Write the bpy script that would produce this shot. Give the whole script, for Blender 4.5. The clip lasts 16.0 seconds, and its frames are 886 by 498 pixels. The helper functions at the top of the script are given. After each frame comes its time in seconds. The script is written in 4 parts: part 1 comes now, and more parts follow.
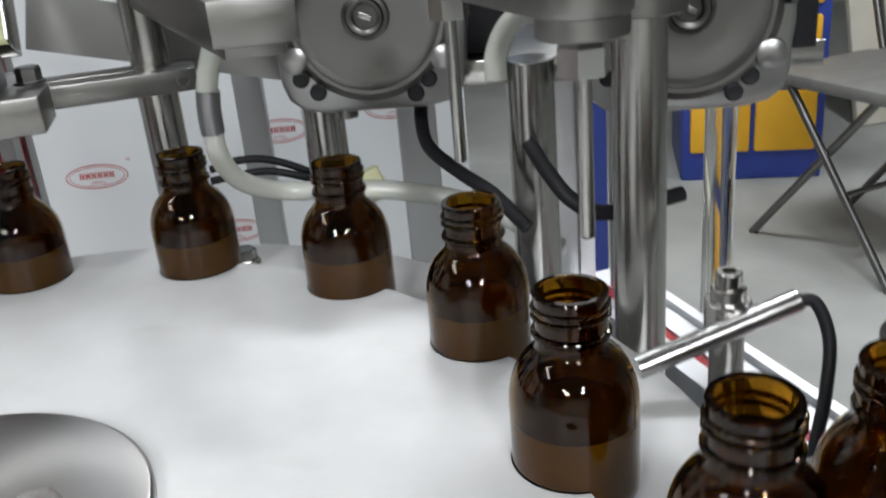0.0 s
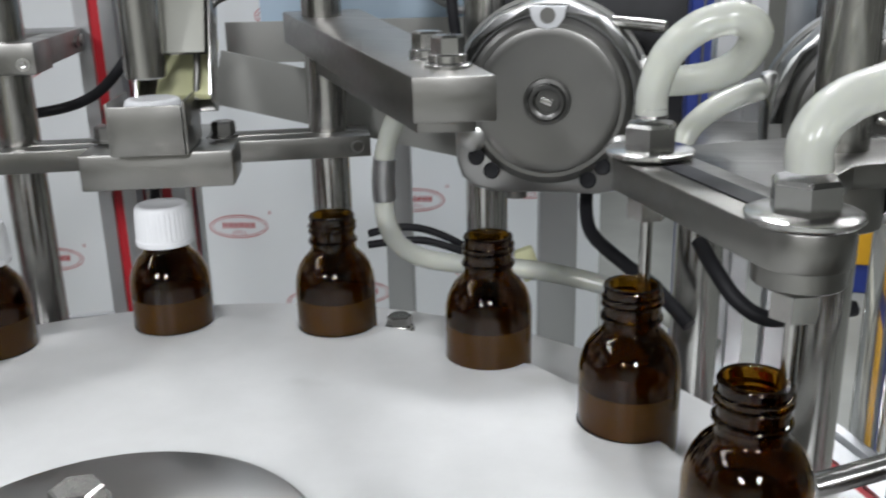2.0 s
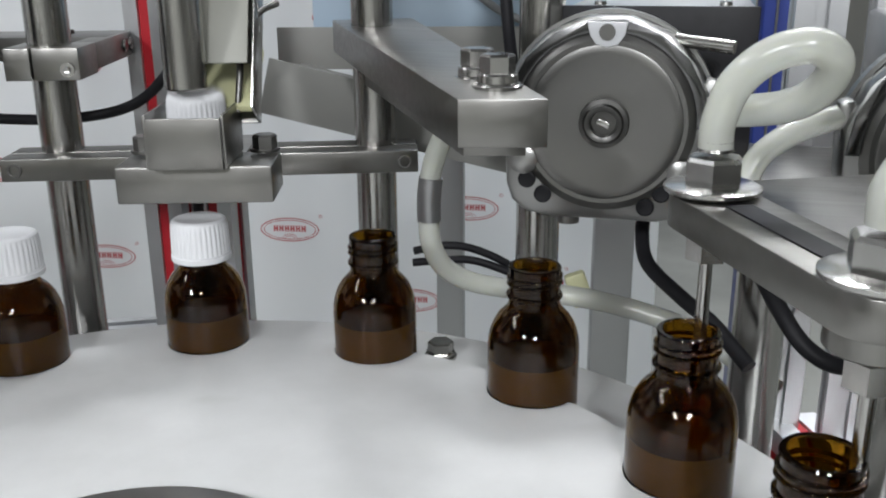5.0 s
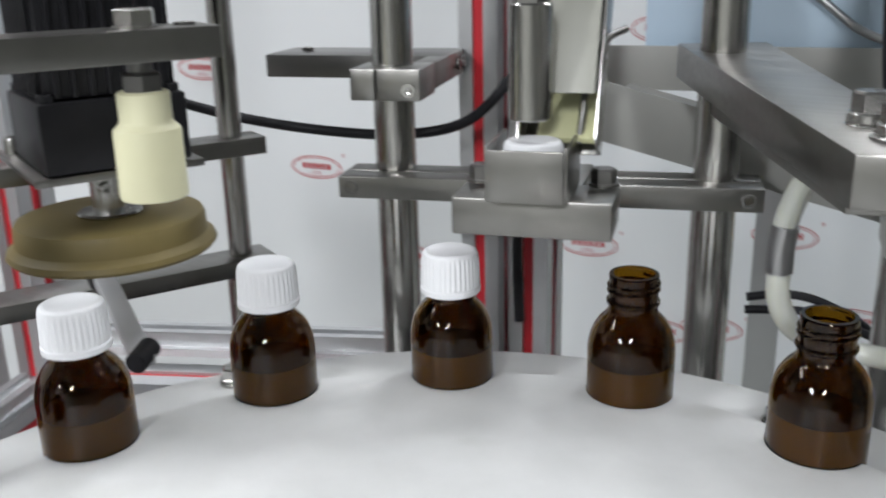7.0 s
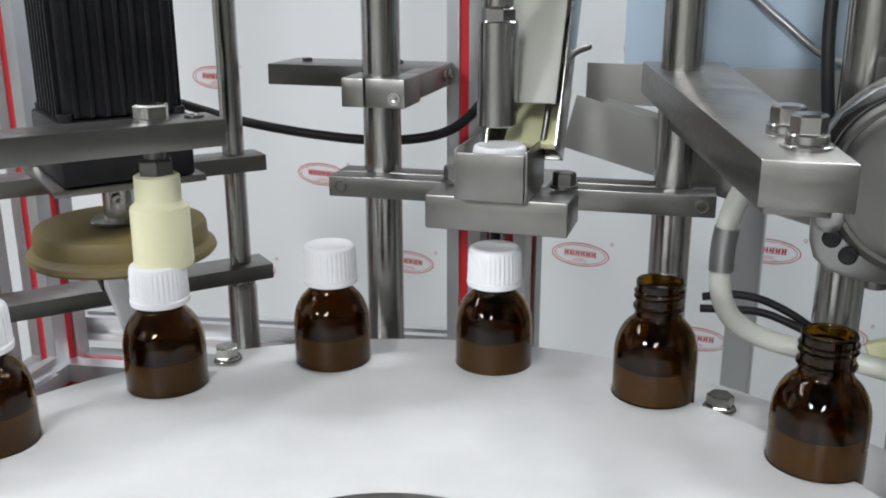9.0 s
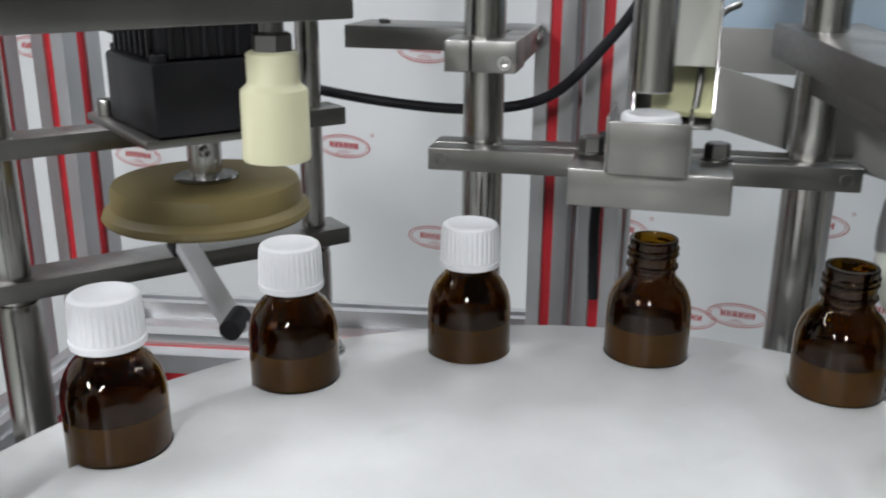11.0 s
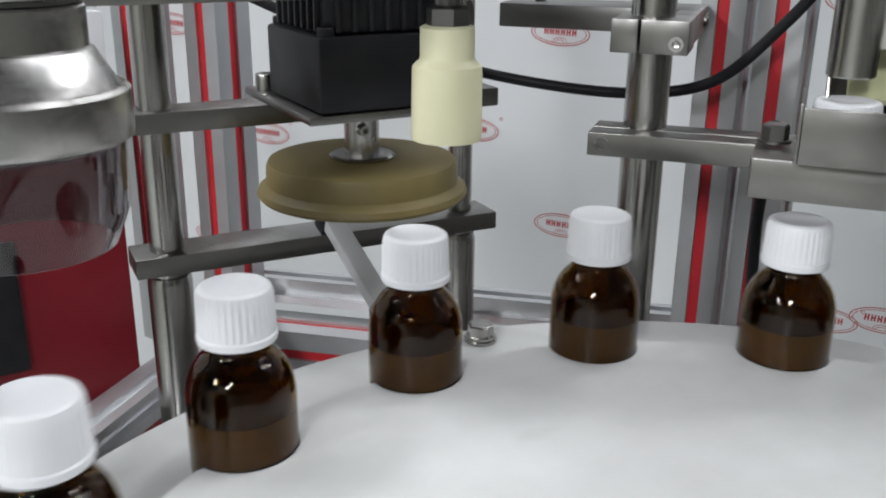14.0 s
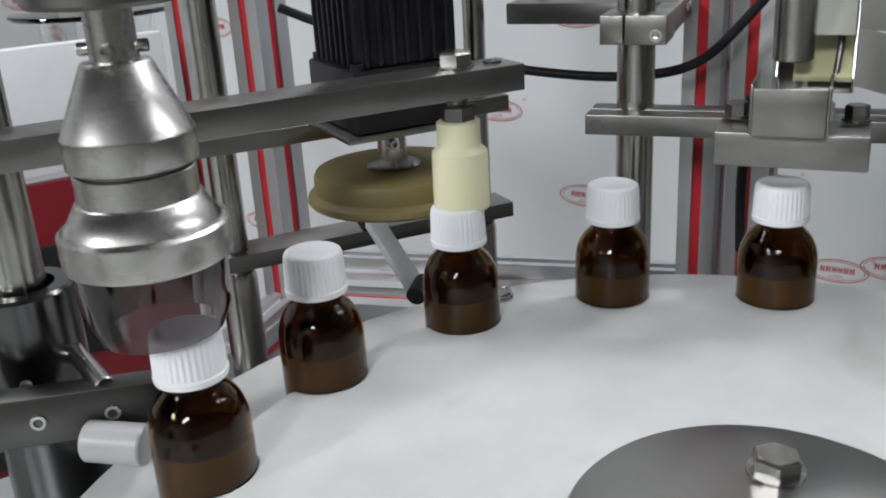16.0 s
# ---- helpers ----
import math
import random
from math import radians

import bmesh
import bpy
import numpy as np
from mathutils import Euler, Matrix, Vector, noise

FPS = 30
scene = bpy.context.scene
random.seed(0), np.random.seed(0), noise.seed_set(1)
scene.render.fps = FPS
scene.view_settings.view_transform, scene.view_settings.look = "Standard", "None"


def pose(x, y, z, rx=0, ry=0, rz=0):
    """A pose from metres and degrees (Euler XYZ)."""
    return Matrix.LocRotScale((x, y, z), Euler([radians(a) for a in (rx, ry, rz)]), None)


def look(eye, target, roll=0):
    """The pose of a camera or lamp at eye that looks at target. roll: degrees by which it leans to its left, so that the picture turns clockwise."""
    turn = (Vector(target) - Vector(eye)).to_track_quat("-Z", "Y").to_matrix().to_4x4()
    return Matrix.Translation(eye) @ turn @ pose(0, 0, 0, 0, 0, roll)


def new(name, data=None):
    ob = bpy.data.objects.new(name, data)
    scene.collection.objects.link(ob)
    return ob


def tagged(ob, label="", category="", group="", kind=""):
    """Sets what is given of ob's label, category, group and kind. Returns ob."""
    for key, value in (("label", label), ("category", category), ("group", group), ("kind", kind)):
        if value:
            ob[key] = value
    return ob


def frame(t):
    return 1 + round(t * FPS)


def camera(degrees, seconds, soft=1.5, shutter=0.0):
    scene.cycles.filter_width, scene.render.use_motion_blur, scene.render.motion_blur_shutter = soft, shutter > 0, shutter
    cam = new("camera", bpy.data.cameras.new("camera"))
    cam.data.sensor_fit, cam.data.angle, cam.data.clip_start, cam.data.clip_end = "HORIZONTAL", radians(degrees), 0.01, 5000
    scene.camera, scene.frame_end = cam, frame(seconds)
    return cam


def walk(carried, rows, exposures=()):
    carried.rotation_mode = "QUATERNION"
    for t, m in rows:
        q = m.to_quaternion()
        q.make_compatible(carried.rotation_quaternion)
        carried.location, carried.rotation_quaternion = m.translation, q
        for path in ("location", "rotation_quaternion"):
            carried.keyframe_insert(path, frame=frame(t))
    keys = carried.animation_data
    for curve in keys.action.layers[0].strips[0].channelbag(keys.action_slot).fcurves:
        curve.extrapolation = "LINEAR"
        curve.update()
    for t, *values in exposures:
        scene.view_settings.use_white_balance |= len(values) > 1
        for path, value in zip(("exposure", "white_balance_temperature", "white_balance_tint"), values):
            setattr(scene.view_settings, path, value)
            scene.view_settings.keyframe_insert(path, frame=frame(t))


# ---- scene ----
cam = camera(50.8, 16.0, 1.9, 0.5)
PATH = [
    (0, (0.1920, -0.2375, 0.1892), (0.1138, 1.6036, -0.5882), -5.29),
    (0.5, (0.1857, -0.2298, 0.1980), (0.0625, 1.6396, -0.5022), -3.40),
    (1, (0.1796, -0.2309, 0.2014), (0.0135, 1.6615, -0.4240), -2.26),
    (1.5, (0.1699, -0.2316, 0.1999), (-0.0186, 1.6694, -0.3922), -1.23),
    (2, (0.1606, -0.2426, 0.1940), (-0.1280, 1.6388, -0.4198), -1.33),
    (2.5, (0.1645, -0.2410, 0.1953), (-0.2324, 1.6084, -0.4542), -1.53),
    (3, (0.1708, -0.2360, 0.1951), (-0.2039, 1.6157, -0.4612), -1.02),
    (5.5, (0.1590, -0.1984, 0.1998), (-0.2807, 1.6563, -0.4059), -0.08),
    (6, (0.1527, -0.1822, 0.1974), (-0.3930, 1.6438, -0.4090), -0.47),
    (6.5, (0.1341, -0.1810, 0.2035), (-0.5989, 1.5715, -0.4223), -0.94),
    (7, (0.1225, -0.1926, 0.2113), (-0.8279, 1.4585, -0.3976), -1.33),
    (7.5, (0.1327, -0.1954, 0.2189), (-0.9079, 1.4099, -0.3642), -0.84),
    (8, (0.1798, -0.2088, 0.2152), (-0.8691, 1.3985, -0.3474), -0.46),
    (10.5, (0.0954, -0.2279, 0.2111), (-0.7570, 1.4766, -0.3957), 0.55),
    (11, (0.0643, -0.2261, 0.2023), (-0.8379, 1.4433, -0.4293), 0.37),
    (11.5, (0.0493, -0.2238, 0.1988), (-0.9219, 1.4009, -0.4471), 0.20),
    (12, (0.0400, -0.2246, 0.1984), (-0.9993, 1.3508, -0.4635), 0.02),
    (12.5, (0.0352, -0.2228, 0.1966), (-1.0275, 1.3330, -0.4743), 0.09),
    (13, (0.0352, -0.2276, 0.1969), (-1.0083, 1.3392, -0.4787), 0.62),
    (13.5, (0.0297, -0.2229, 0.1975), (-1.0314, 1.3314, -0.4792), 0.88),
    (14, (0.0290, -0.2247, 0.1962), (-1.0531, 1.3211, -0.4666), 0.58),
    (14.5, (0.0430, -0.2328, 0.1970), (-1.0699, 1.2971, -0.4517), -0.19),
    (15, (0.0589, -0.2489, 0.1989), (-1.0993, 1.2393, -0.4673), -1.35),
    (15.5, (0.0817, -0.2653, 0.2184), (-1.1002, 1.1863, -0.4859), -2.03),
    (16, (0.0893, -0.2879, 0.2239), (-1.0583, 1.1897, -0.4829), -3.37),
]
walk(cam, [(t, look(eye, target, roll)) for t, eye, target, roll in PATH],
     exposures=[(0.0, -0.16), (1.0, -0.16), (3.0, -0.30), (5.5, -0.28), (7.0, -0.1), (8.0, -0.06), (10.5, -0.24), (12.5, -0.34), (14.5, -0.33), (15.5, -0.44), (16.0, -0.46)])

# ---- light and world ----
world = bpy.data.worlds.new("hall_air")
scene.world = world
world.use_nodes = True
world.node_tree.nodes["Background"].inputs[0].default_value = (0.93, 0.96, 1.0, 1)
world.node_tree.nodes["Background"].inputs[1].default_value = 0.25


def ceiling_lamp(x, y, z, sx, sy, power):
    data = bpy.data.lights.new("ceiling_lamp_light", "AREA")
    data.shape, data.size, data.size_y, data.energy = "RECTANGLE", sx, sy, power
    data.color = (0.945, 0.965, 1.0)
    ob = new("ceiling_lamp_light", data)
    ob.matrix_basis = pose(x, y, z)
    return ob


# unseen lamps; the front pair and the last one are added to brighten the wrap
LAMPS = [(-1.0, -3.3, 0.3, 1.5, 150), (0.9, -3.1, 0.3, 1.5, 150), (-0.35, 0.40, 1.5, 0.25, 10), (1.5, 1.8, 0.25, 1.5, 38), (-1.7, -0.3, 0.25, 1.5, 26), (0.40, 1.40, 0.9, 0.25, 62)]
for lx, ly, sx, sy, power in LAMPS:
    ceiling_lamp(lx, ly, 1.72, sx, sy, power)

# ---- helpers for shapes ----
TAU = math.tau


def thing(name, m, label, category, group="", kind=""):
    ob = new(name)
    ob.empty_display_size = 0.02
    ob.matrix_basis = m
    return tagged(ob, label, category, group, kind)


def part(name, bm, material, parent=None, label=""):
    me = bpy.data.meshes.new(name)
    bm.normal_update()
    bm.to_mesh(me)
    bm.free()
    me.materials.append(material)
    ob = new(name, me)
    if parent is not None:
        ob.parent = parent
    if label:
        ob["label"] = label
    return ob


def shade(bm, angle=35):
    """Smooth faces, with sharp edges where the turn is large."""
    bm.normal_update()
    for f in bm.faces:
        f.smooth = True
    lim = radians(angle)
    for e in bm.edges:
        e.smooth = not (len(e.link_faces) == 2 and e.calc_face_angle(0) > lim)
    return bm


def box(sx, sy, sz, m=None, bevel=0.0008, bm=None):
    """A bevelled block centred on m."""
    b = bmesh.new()
    bmesh.ops.create_cube(b, size=1, matrix=Matrix.Diagonal((sx, sy, sz, 1)))
    if bevel > 0:
        bmesh.ops.bevel(b, geom=list(b.edges), offset=min(bevel, 0.3 * min(sx, sy, sz)), segments=2, profile=0.5, affect="EDGES")
    shade(b, 30)
    if m is not None:
        b.transform(m)
    return b if bm is None else merge(bm, b)


def merge(bm, other):
    me = bpy.data.meshes.new("tmp")
    other.to_mesh(me)
    other.free()
    bm.from_mesh(me)
    bpy.data.meshes.remove(me)
    return bm


def lathe(profile, n=48, m=None, bm=None, closed=False):
    """Turn a list of (r, z) round the z axis."""
    b = bmesh.new()
    rings = []
    for r, z in profile:
        if r < 1e-6:
            rings.append([b.verts.new((0, 0, z))])
        else:
            rings.append([b.verts.new((r * math.cos(TAU * i / n), r * math.sin(TAU * i / n), z)) for i in range(n)])
    pairs = list(zip(rings, rings[1:]))
    if closed:
        pairs.append((rings[-1], rings[0]))
    for a, c in pairs:
        for i in range(n):
            j = (i + 1) % n
            if len(a) == 1 and len(c) == 1:
                continue
            if len(a) == 1:
                b.faces.new((a[0], c[j], c[i]))
            elif len(c) == 1:
                b.faces.new((a[i], a[j], c[0]))
            else:
                b.faces.new((a[i], a[j], c[j], c[i]))
    bmesh.ops.recalc_face_normals(b, faces=b.faces)
    shade(b, 28)
    if m is not None:
        b.transform(m)
    return b if bm is None else merge(bm, b)


def rod(r, z0, z1, x=0, y=0, n=32, bevel=0.0006, bm=None):
    return lathe([(0, z0), (r - bevel, z0), (r, z0 + bevel), (r, z1 - bevel), (r - bevel, z1), (0, z1)], n, pose(x, y, 0), bm)


def bar_between(p, q, r, n=24, bm=None):
    """A round bar from p to q."""
    p, q = Vector(p), Vector(q)
    m = Matrix.Translation(p) @ (q - p).to_track_quat("Z", "Y").to_matrix().to_4x4()
    return lathe([(0, 0), (r * 0.92, 0), (r, r * 0.1), (r, (q - p).length - r * 0.1), (r * 0.92, (q - p).length), (0, (q - p).length)], n, m, bm)


def smooth_path(points, steps=8):
    """Catmull-Rom through the points."""
    pts = [Vector(p) for p in points]
    pts = [pts[0] * 2 - pts[1]] + pts + [pts[-1] * 2 - pts[-2]]
    out = []
    for i in range(1, len(pts) - 2):
        a, b, c, d = pts[i - 1:i + 3]
        for k in range(steps):
            t = k / steps
            out.append(0.5 * (2 * b + (c - a) * t + (2 * a - 5 * b + 4 * c - d) * t * t + (3 * b - a - 3 * c + d) * t ** 3))
    out.append(pts[-2])
    return out


def hose(points, r, n=14, steps=8, bm=None, wall=0.0):
    """A round hose along a smooth path."""
    path = smooth_path(points, steps)
    b = bmesh.new()
    up = Vector((0.13, 0.21, 1)).normalized()
    rings = []
    side = None
    for i, p in enumerate(path):
        d = (path[min(i + 1, len(path) - 1)] - path[max(i - 1, 0)]).normalized()
        if side is None:
            side = d.cross(up).normalized()
        side = (side - d * side.dot(d)).normalized()
        other = d.cross(side)
        rings.append([b.verts.new(p + r * (math.cos(TAU * k / n) * side + math.sin(TAU * k / n) * other)) for k in range(n)])
    for a, c in zip(rings, rings[1:]):
        for k in range(n):
            b.faces.new((a[k], a[(k + 1) % n], c[(k + 1) % n], c[k]))
    b.faces.new(rings[0][::-1])
    b.faces.new(rings[-1])
    bmesh.ops.recalc_face_normals(b, faces=b.faces)
    shade(b, 50)
    return b if bm is None else merge(bm, b)


def hex_head(r, h, m, bm=None, washer=0.0):
    """A hexagon head with a turned top chamfer and an optional washer under it."""
    b = bmesh.new()
    lo = [b.verts.new((r * math.cos(TAU * i / 6), r * math.sin(TAU * i / 6), 0)) for i in range(6)]
    hi = [b.verts.new((r * math.cos(TAU * i / 6), r * math.sin(TAU * i / 6), h * 0.86)) for i in range(6)]
    tp = [b.verts.new((0.87 * r * math.cos(TAU * i / 6), 0.87 * r * math.sin(TAU * i / 6), h)) for i in range(6)]
    for i in range(6):
        j = (i + 1) % 6
        b.faces.new((lo[i], lo[j], hi[j], hi[i]))
        b.faces.new((hi[i], hi[j], tp[j], tp[i]))
    b.faces.new(tp)
    b.faces.new(lo[::-1])
    if washer:
        lathe([(0, -0.0012), (washer, -0.0012), (washer, 0.0002), (0, 0.0002)], 24, None, b)
    b.transform(m)
    return b if bm is None else merge(bm, b)


def socket_head(r, h, m, bm=None):
    """A cylinder head screw with a recessed socket."""
    return lathe([(0, 0), (r, 0), (r, h * 0.9), (r * 0.92, h), (r * 0.55, h), (r * 0.5, h * 0.45), (0, h * 0.45)], 20, m, bm)


def prism(outline, z0, z1, m=None, bevel=0.0, bm=None):
    """Extrude an outline of (x, y) from z0 to z1."""
    b = bmesh.new()
    lo = [b.verts.new((x, y, z0)) for x, y in outline]
    hi = [b.verts.new((x, y, z1)) for x, y in outline]
    n = len(outline)
    for i in range(n):
        b.faces.new((lo[i], lo[(i + 1) % n], hi[(i + 1) % n], hi[i]))
    b.faces.new(hi)
    b.faces.new(lo[::-1])
    bmesh.ops.recalc_face_normals(b, faces=b.faces)
    if bevel > 0:
        sharp = [e for e in b.edges if e.calc_face_angle(0) > 0.9]
        bmesh.ops.bevel(b, geom=sharp, offset=bevel, segments=2, profile=0.5, affect="EDGES")
    shade(b, 30)
    if m is not None:
        b.transform(m)
    return b if bm is None else merge(bm, b)


def hexa(base, height):
    """A block on four corners, each raised by height."""
    b = bmesh.new()
    lo = [b.verts.new(c) for c in base]
    hi = [b.verts.new((c[0], c[1], c[2] + height)) for c in base]
    for i in range(4):
        j = (i + 1) % 4
        b.faces.new((lo[i], lo[j], hi[j], hi[i]))
    b.faces.new(hi)
    b.faces.new(lo[::-1])
    bmesh.ops.recalc_face_normals(b, faces=b.faces)
    bmesh.ops.bevel(b, geom=list(b.edges), offset=0.0008, segments=2, profile=0.5, affect="EDGES")
    return shade(b, 30)


# ---- materials ----
def material(name):
    mat = bpy.data.materials.new(name)
    mat.use_nodes = True
    nt = mat.node_tree
    return mat, nt, nt.nodes["Principled BSDF"]


def noise_node(nt, scale, detail=4, stretch=None, rough=0.55):
    tc = nt.nodes.new("ShaderNodeTexCoord")
    mp = nt.nodes.new("ShaderNodeMapping")
    if stretch:
        mp.inputs["Scale"].default_value = stretch
    tx = nt.nodes.new("ShaderNodeTexNoise")
    tx.inputs["Scale"].default_value = scale
    tx.inputs["Detail"].default_value = detail
    tx.inputs["Roughness"].default_value = rough
    nt.links.new(tc.outputs["Object"], mp.inputs["Vector"])
    nt.links.new(mp.outputs["Vector"], tx.inputs["Vector"])
    return tx.outputs["Fac"]


def ramp(nt, fac, stops):
    r = nt.nodes.new("ShaderNodeValToRGB")
    while len(r.color_ramp.elements) < len(stops):
        r.color_ramp.elements.new(0.5)
    for el, (pos, col) in zip(r.color_ramp.elements, stops):
        el.position = pos
        el.color = (*col, 1) if len(col) == 3 else col
    nt.links.new(fac, r.inputs["Fac"])
    return r.outputs["Color"]


def grey(v):
    return (v, v, v)


def bump(nt, bsdf, fac, strength, distance=0.001):
    b = nt.nodes.new("ShaderNodeBump")
    b.inputs["Strength"].default_value = strength
    b.inputs["Distance"].default_value = distance
    nt.links.new(fac, b.inputs["Height"])
    nt.links.new(b.outputs["Normal"], bsdf.inputs["Normal"])


def metal(name, col, rough, stretch=(1, 1, 1), scale=60, spread=0.12, relief=0.15, tint=0.12):
    mat, nt, bsdf = material(name)
    bsdf.inputs["Metallic"].default_value = 1
    f = noise_node(nt, scale, 6, stretch)
    g = noise_node(nt, scale * 0.12, 3)
    nt.links.new(ramp(nt, g, [(0.3, tuple(c * (1 - tint) for c in col)), (0.7, col)]), bsdf.inputs["Base Color"])
    nt.links.new(ramp(nt, f, [(0.25, grey(max(0.05, rough - spread))), (0.75, grey(rough + spread))]), bsdf.inputs["Roughness"])
    bump(nt, bsdf, f, relief, 0.0004)
    return mat


def plain(name, lo, hi, rough, scale=40, relief=0.1, rough2=None, coat=0.0, sss=0.0):
    mat, nt, bsdf = material(name)
    f = noise_node(nt, scale, 5)
    g = noise_node(nt, scale * 0.13, 3)
    mix = nt.nodes.new("ShaderNodeMix")
    mix.inputs["Factor"].default_value = 0.5
    nt.links.new(f, mix.inputs["A"])
    nt.links.new(g, mix.inputs["B"])
    nt.links.new(ramp(nt, mix.outputs["Result"], [(0.35, lo), (0.65, hi)]), bsdf.inputs["Base Color"])
    if rough2 is None:
        bsdf.inputs["Roughness"].default_value = rough
    else:
        nt.links.new(ramp(nt, f, [(0.3, grey(rough)), (0.7, grey(rough2))]), bsdf.inputs["Roughness"])
    bsdf.inputs["Coat Weight"].default_value = coat
    if sss:
        bsdf.inputs["Subsurface Weight"].default_value = sss
        bsdf.inputs["Subsurface Radius"].default_value = (0.004, 0.004, 0.004)
        bsdf.inputs["Subsurface Scale"].default_value = 0.5
    if relief:
        bump(nt, bsdf, f, relief, 0.0005)
    return mat


def glassy(name, col, rough=0.0, ior=1.5):
    mat, nt, bsdf = material(name)
    bsdf.inputs["Base Color"].default_value = (*col, 1)
    bsdf.inputs["Transmission Weight"].default_value = 1
    bsdf.inputs["IOR"].default_value = ior
    f = noise_node(nt, 35, 3)
    nt.links.new(ramp(nt, f, [(0.4, grey(rough)), (0.7, grey(rough + 0.03))]), bsdf.inputs["Roughness"])
    return mat


STEEL = metal("polished_steel", (0.42, 0.414, 0.395), 0.23, (1, 1, 0.03), 220, 0.07)
BRUSHED = metal("brushed_steel", (0.255, 0.25, 0.236), 0.35, (0.06, 1, 1), 260, 0.07, 0.06, 0.16)
DARKSTEEL = metal("dark_steel", (0.20, 0.197, 0.19), 0.36, (0.2, 1, 1), 90, 0.04, 0.02, 0.06)
CASTMETAL = metal("cast_aluminium", (0.37, 0.37, 0.36), 0.34, (1, 1, 1), 160, 0.05, 0.03)
BRUSHED_TURNED = metal("turned_steel", (0.46, 0.45, 0.435), 0.27, (1, 1, 0.6), 140, 0.03, 0.015, 0.04)
HUBSTEEL = metal("faced_steel", (0.40, 0.392, 0.38), 0.30, (1, 1, 0.6), 30, 0.02, 0.0, 0.05)
for _m in (BRUSHED_TURNED, HUBSTEEL):
    _tan = _m.node_tree.nodes.new("ShaderNodeTangent")
    _tan.direction_type, _tan.axis = "RADIAL", "Z"
    _bs = next(n for n in _m.node_tree.nodes if n.type == "BSDF_PRINCIPLED")
    _bs.inputs["Anisotropic"].default_value = 0.75
    _m.node_tree.links.new(_tan.outputs["Tangent"], _bs.inputs["Tangent"])
ROLLERGREY = plain("pale_roller_plastic", (0.42, 0.42, 0.42), (0.50, 0.50, 0.50), 0.3, 30, 0.05)
CHROME = metal("bright_chrome", (0.54, 0.535, 0.52), 0.24, (1, 1, 1), 90, 0.05, 0.05)
SHEET = metal("sheet_metal", (0.36, 0.363, 0.366), 0.42, (1, 0.5, 1), 60, 0.04, 0.03, 0.06)
ALU = metal("anodised_profile", (0.66, 0.67, 0.68), 0.45, (1, 1, 0.05), 150, 0.06, 0.1)
HDPE = plain("white_polyethylene", (0.595, 0.60, 0.59), (0.67, 0.675, 0.67), 0.38, 45, 0.12, 0.5)
_nt = HDPE.node_tree
_base = next(n for n in _nt.nodes if n.type == "BSDF_PRINCIPLED").inputs["Base Color"]
_smear = ramp(_nt, noise_node(_nt, 9, 2, (1, 2.2, 1)), [(0.60, (1, 1, 1)), (0.72, (0.86, 0.86, 0.84))])
_mul = _nt.nodes.new("ShaderNodeMix")
_mul.data_type, _mul.blend_type = "RGBA", "MULTIPLY"
_mul.inputs[0].default_value = 1.0
_nt.links.new(_base.links[0].from_socket, _mul.inputs[6])
_nt.links.new(_smear, _mul.inputs[7])
_nt.links.new(_mul.outputs[2], _base)
CAPWHITE = plain("white_cap_plastic", (0.80, 0.81, 0.83), (0.85, 0.86, 0.88), 0.42, 60, 0.05)
NYLON = plain("cream_nylon", (0.75, 0.73, 0.48), (0.81, 0.79, 0.55), 0.38, 30, 0.1, 0.5)
URETHANE = plain("olive_urethane", (0.17, 0.13, 0.045), (0.23, 0.18, 0.07), 0.5, 35, 0.15, 0.6)
BLACK = plain("black_plastic", (0.012, 0.012, 0.014), (0.022, 0.022, 0.025), 0.42, 60, 0.1)
RUBBER = plain("black_rubber", (0.012, 0.012, 0.014), (0.02, 0.02, 0.023), 0.5, 80, 0.1)
for _m in (BLACK, RUBBER):
    next(n for n in _m.node_tree.nodes if n.type == "BSDF_PRINCIPLED").inputs["Specular IOR Level"].default_value = 0.22
RED = plain("red_insert", (0.42, 0.012, 0.022), (0.52, 0.02, 0.03), 0.45, 30, 0.05)
DARKRED = plain("dark_red_paint", (0.16, 0.008, 0.014), (0.21, 0.012, 0.02), 0.35, 12, 0.05)
PRINTRED = plain("red_print", (0.40, 0.015, 0.025), (0.48, 0.025, 0.035), 0.6, 60, 0.0)
VINYL = plain("white_vinyl", (0.86, 0.87, 0.89), (0.91, 0.92, 0.93), 0.35, 6, 0.25, 0.5)
_nt = VINYL.node_tree
_tr, _mx = _nt.nodes.new("ShaderNodeBsdfTranslucent"), _nt.nodes.new("ShaderNodeMixShader")
_tr.inputs["Color"].default_value = (0.86, 0.91, 0.93, 1)
_mx.inputs[0].default_value = 0.40
_nt.links.new(next(n for n in _nt.nodes if n.type == "BSDF_PRINCIPLED").outputs[0], _mx.inputs[1])
_nt.links.new(_tr.outputs[0], _mx.inputs[2])
_nt.links.new(_mx.outputs[0], next(n for n in _nt.nodes if n.type == "OUTPUT_MATERIAL").inputs["Surface"])
PALEBLUE = plain("pale_blue_enamel", (0.44, 0.56, 0.68), (0.52, 0.64, 0.75), 0.35, 9, 0.05)
CONCRETE = plain("grey_concrete", (0.24, 0.25, 0.235), (0.36, 0.37, 0.35), 0.65, 4, 0.3, 0.85)
# walls and ceiling toned down to darken reflections in glass and steel
WALLPAINT = plain("hall_wall_paint", (0.34, 0.34, 0.31), (0.42, 0.42, 0.385), 0.7, 3, 0.1)
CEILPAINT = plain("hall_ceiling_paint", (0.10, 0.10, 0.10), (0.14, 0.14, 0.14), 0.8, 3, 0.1)
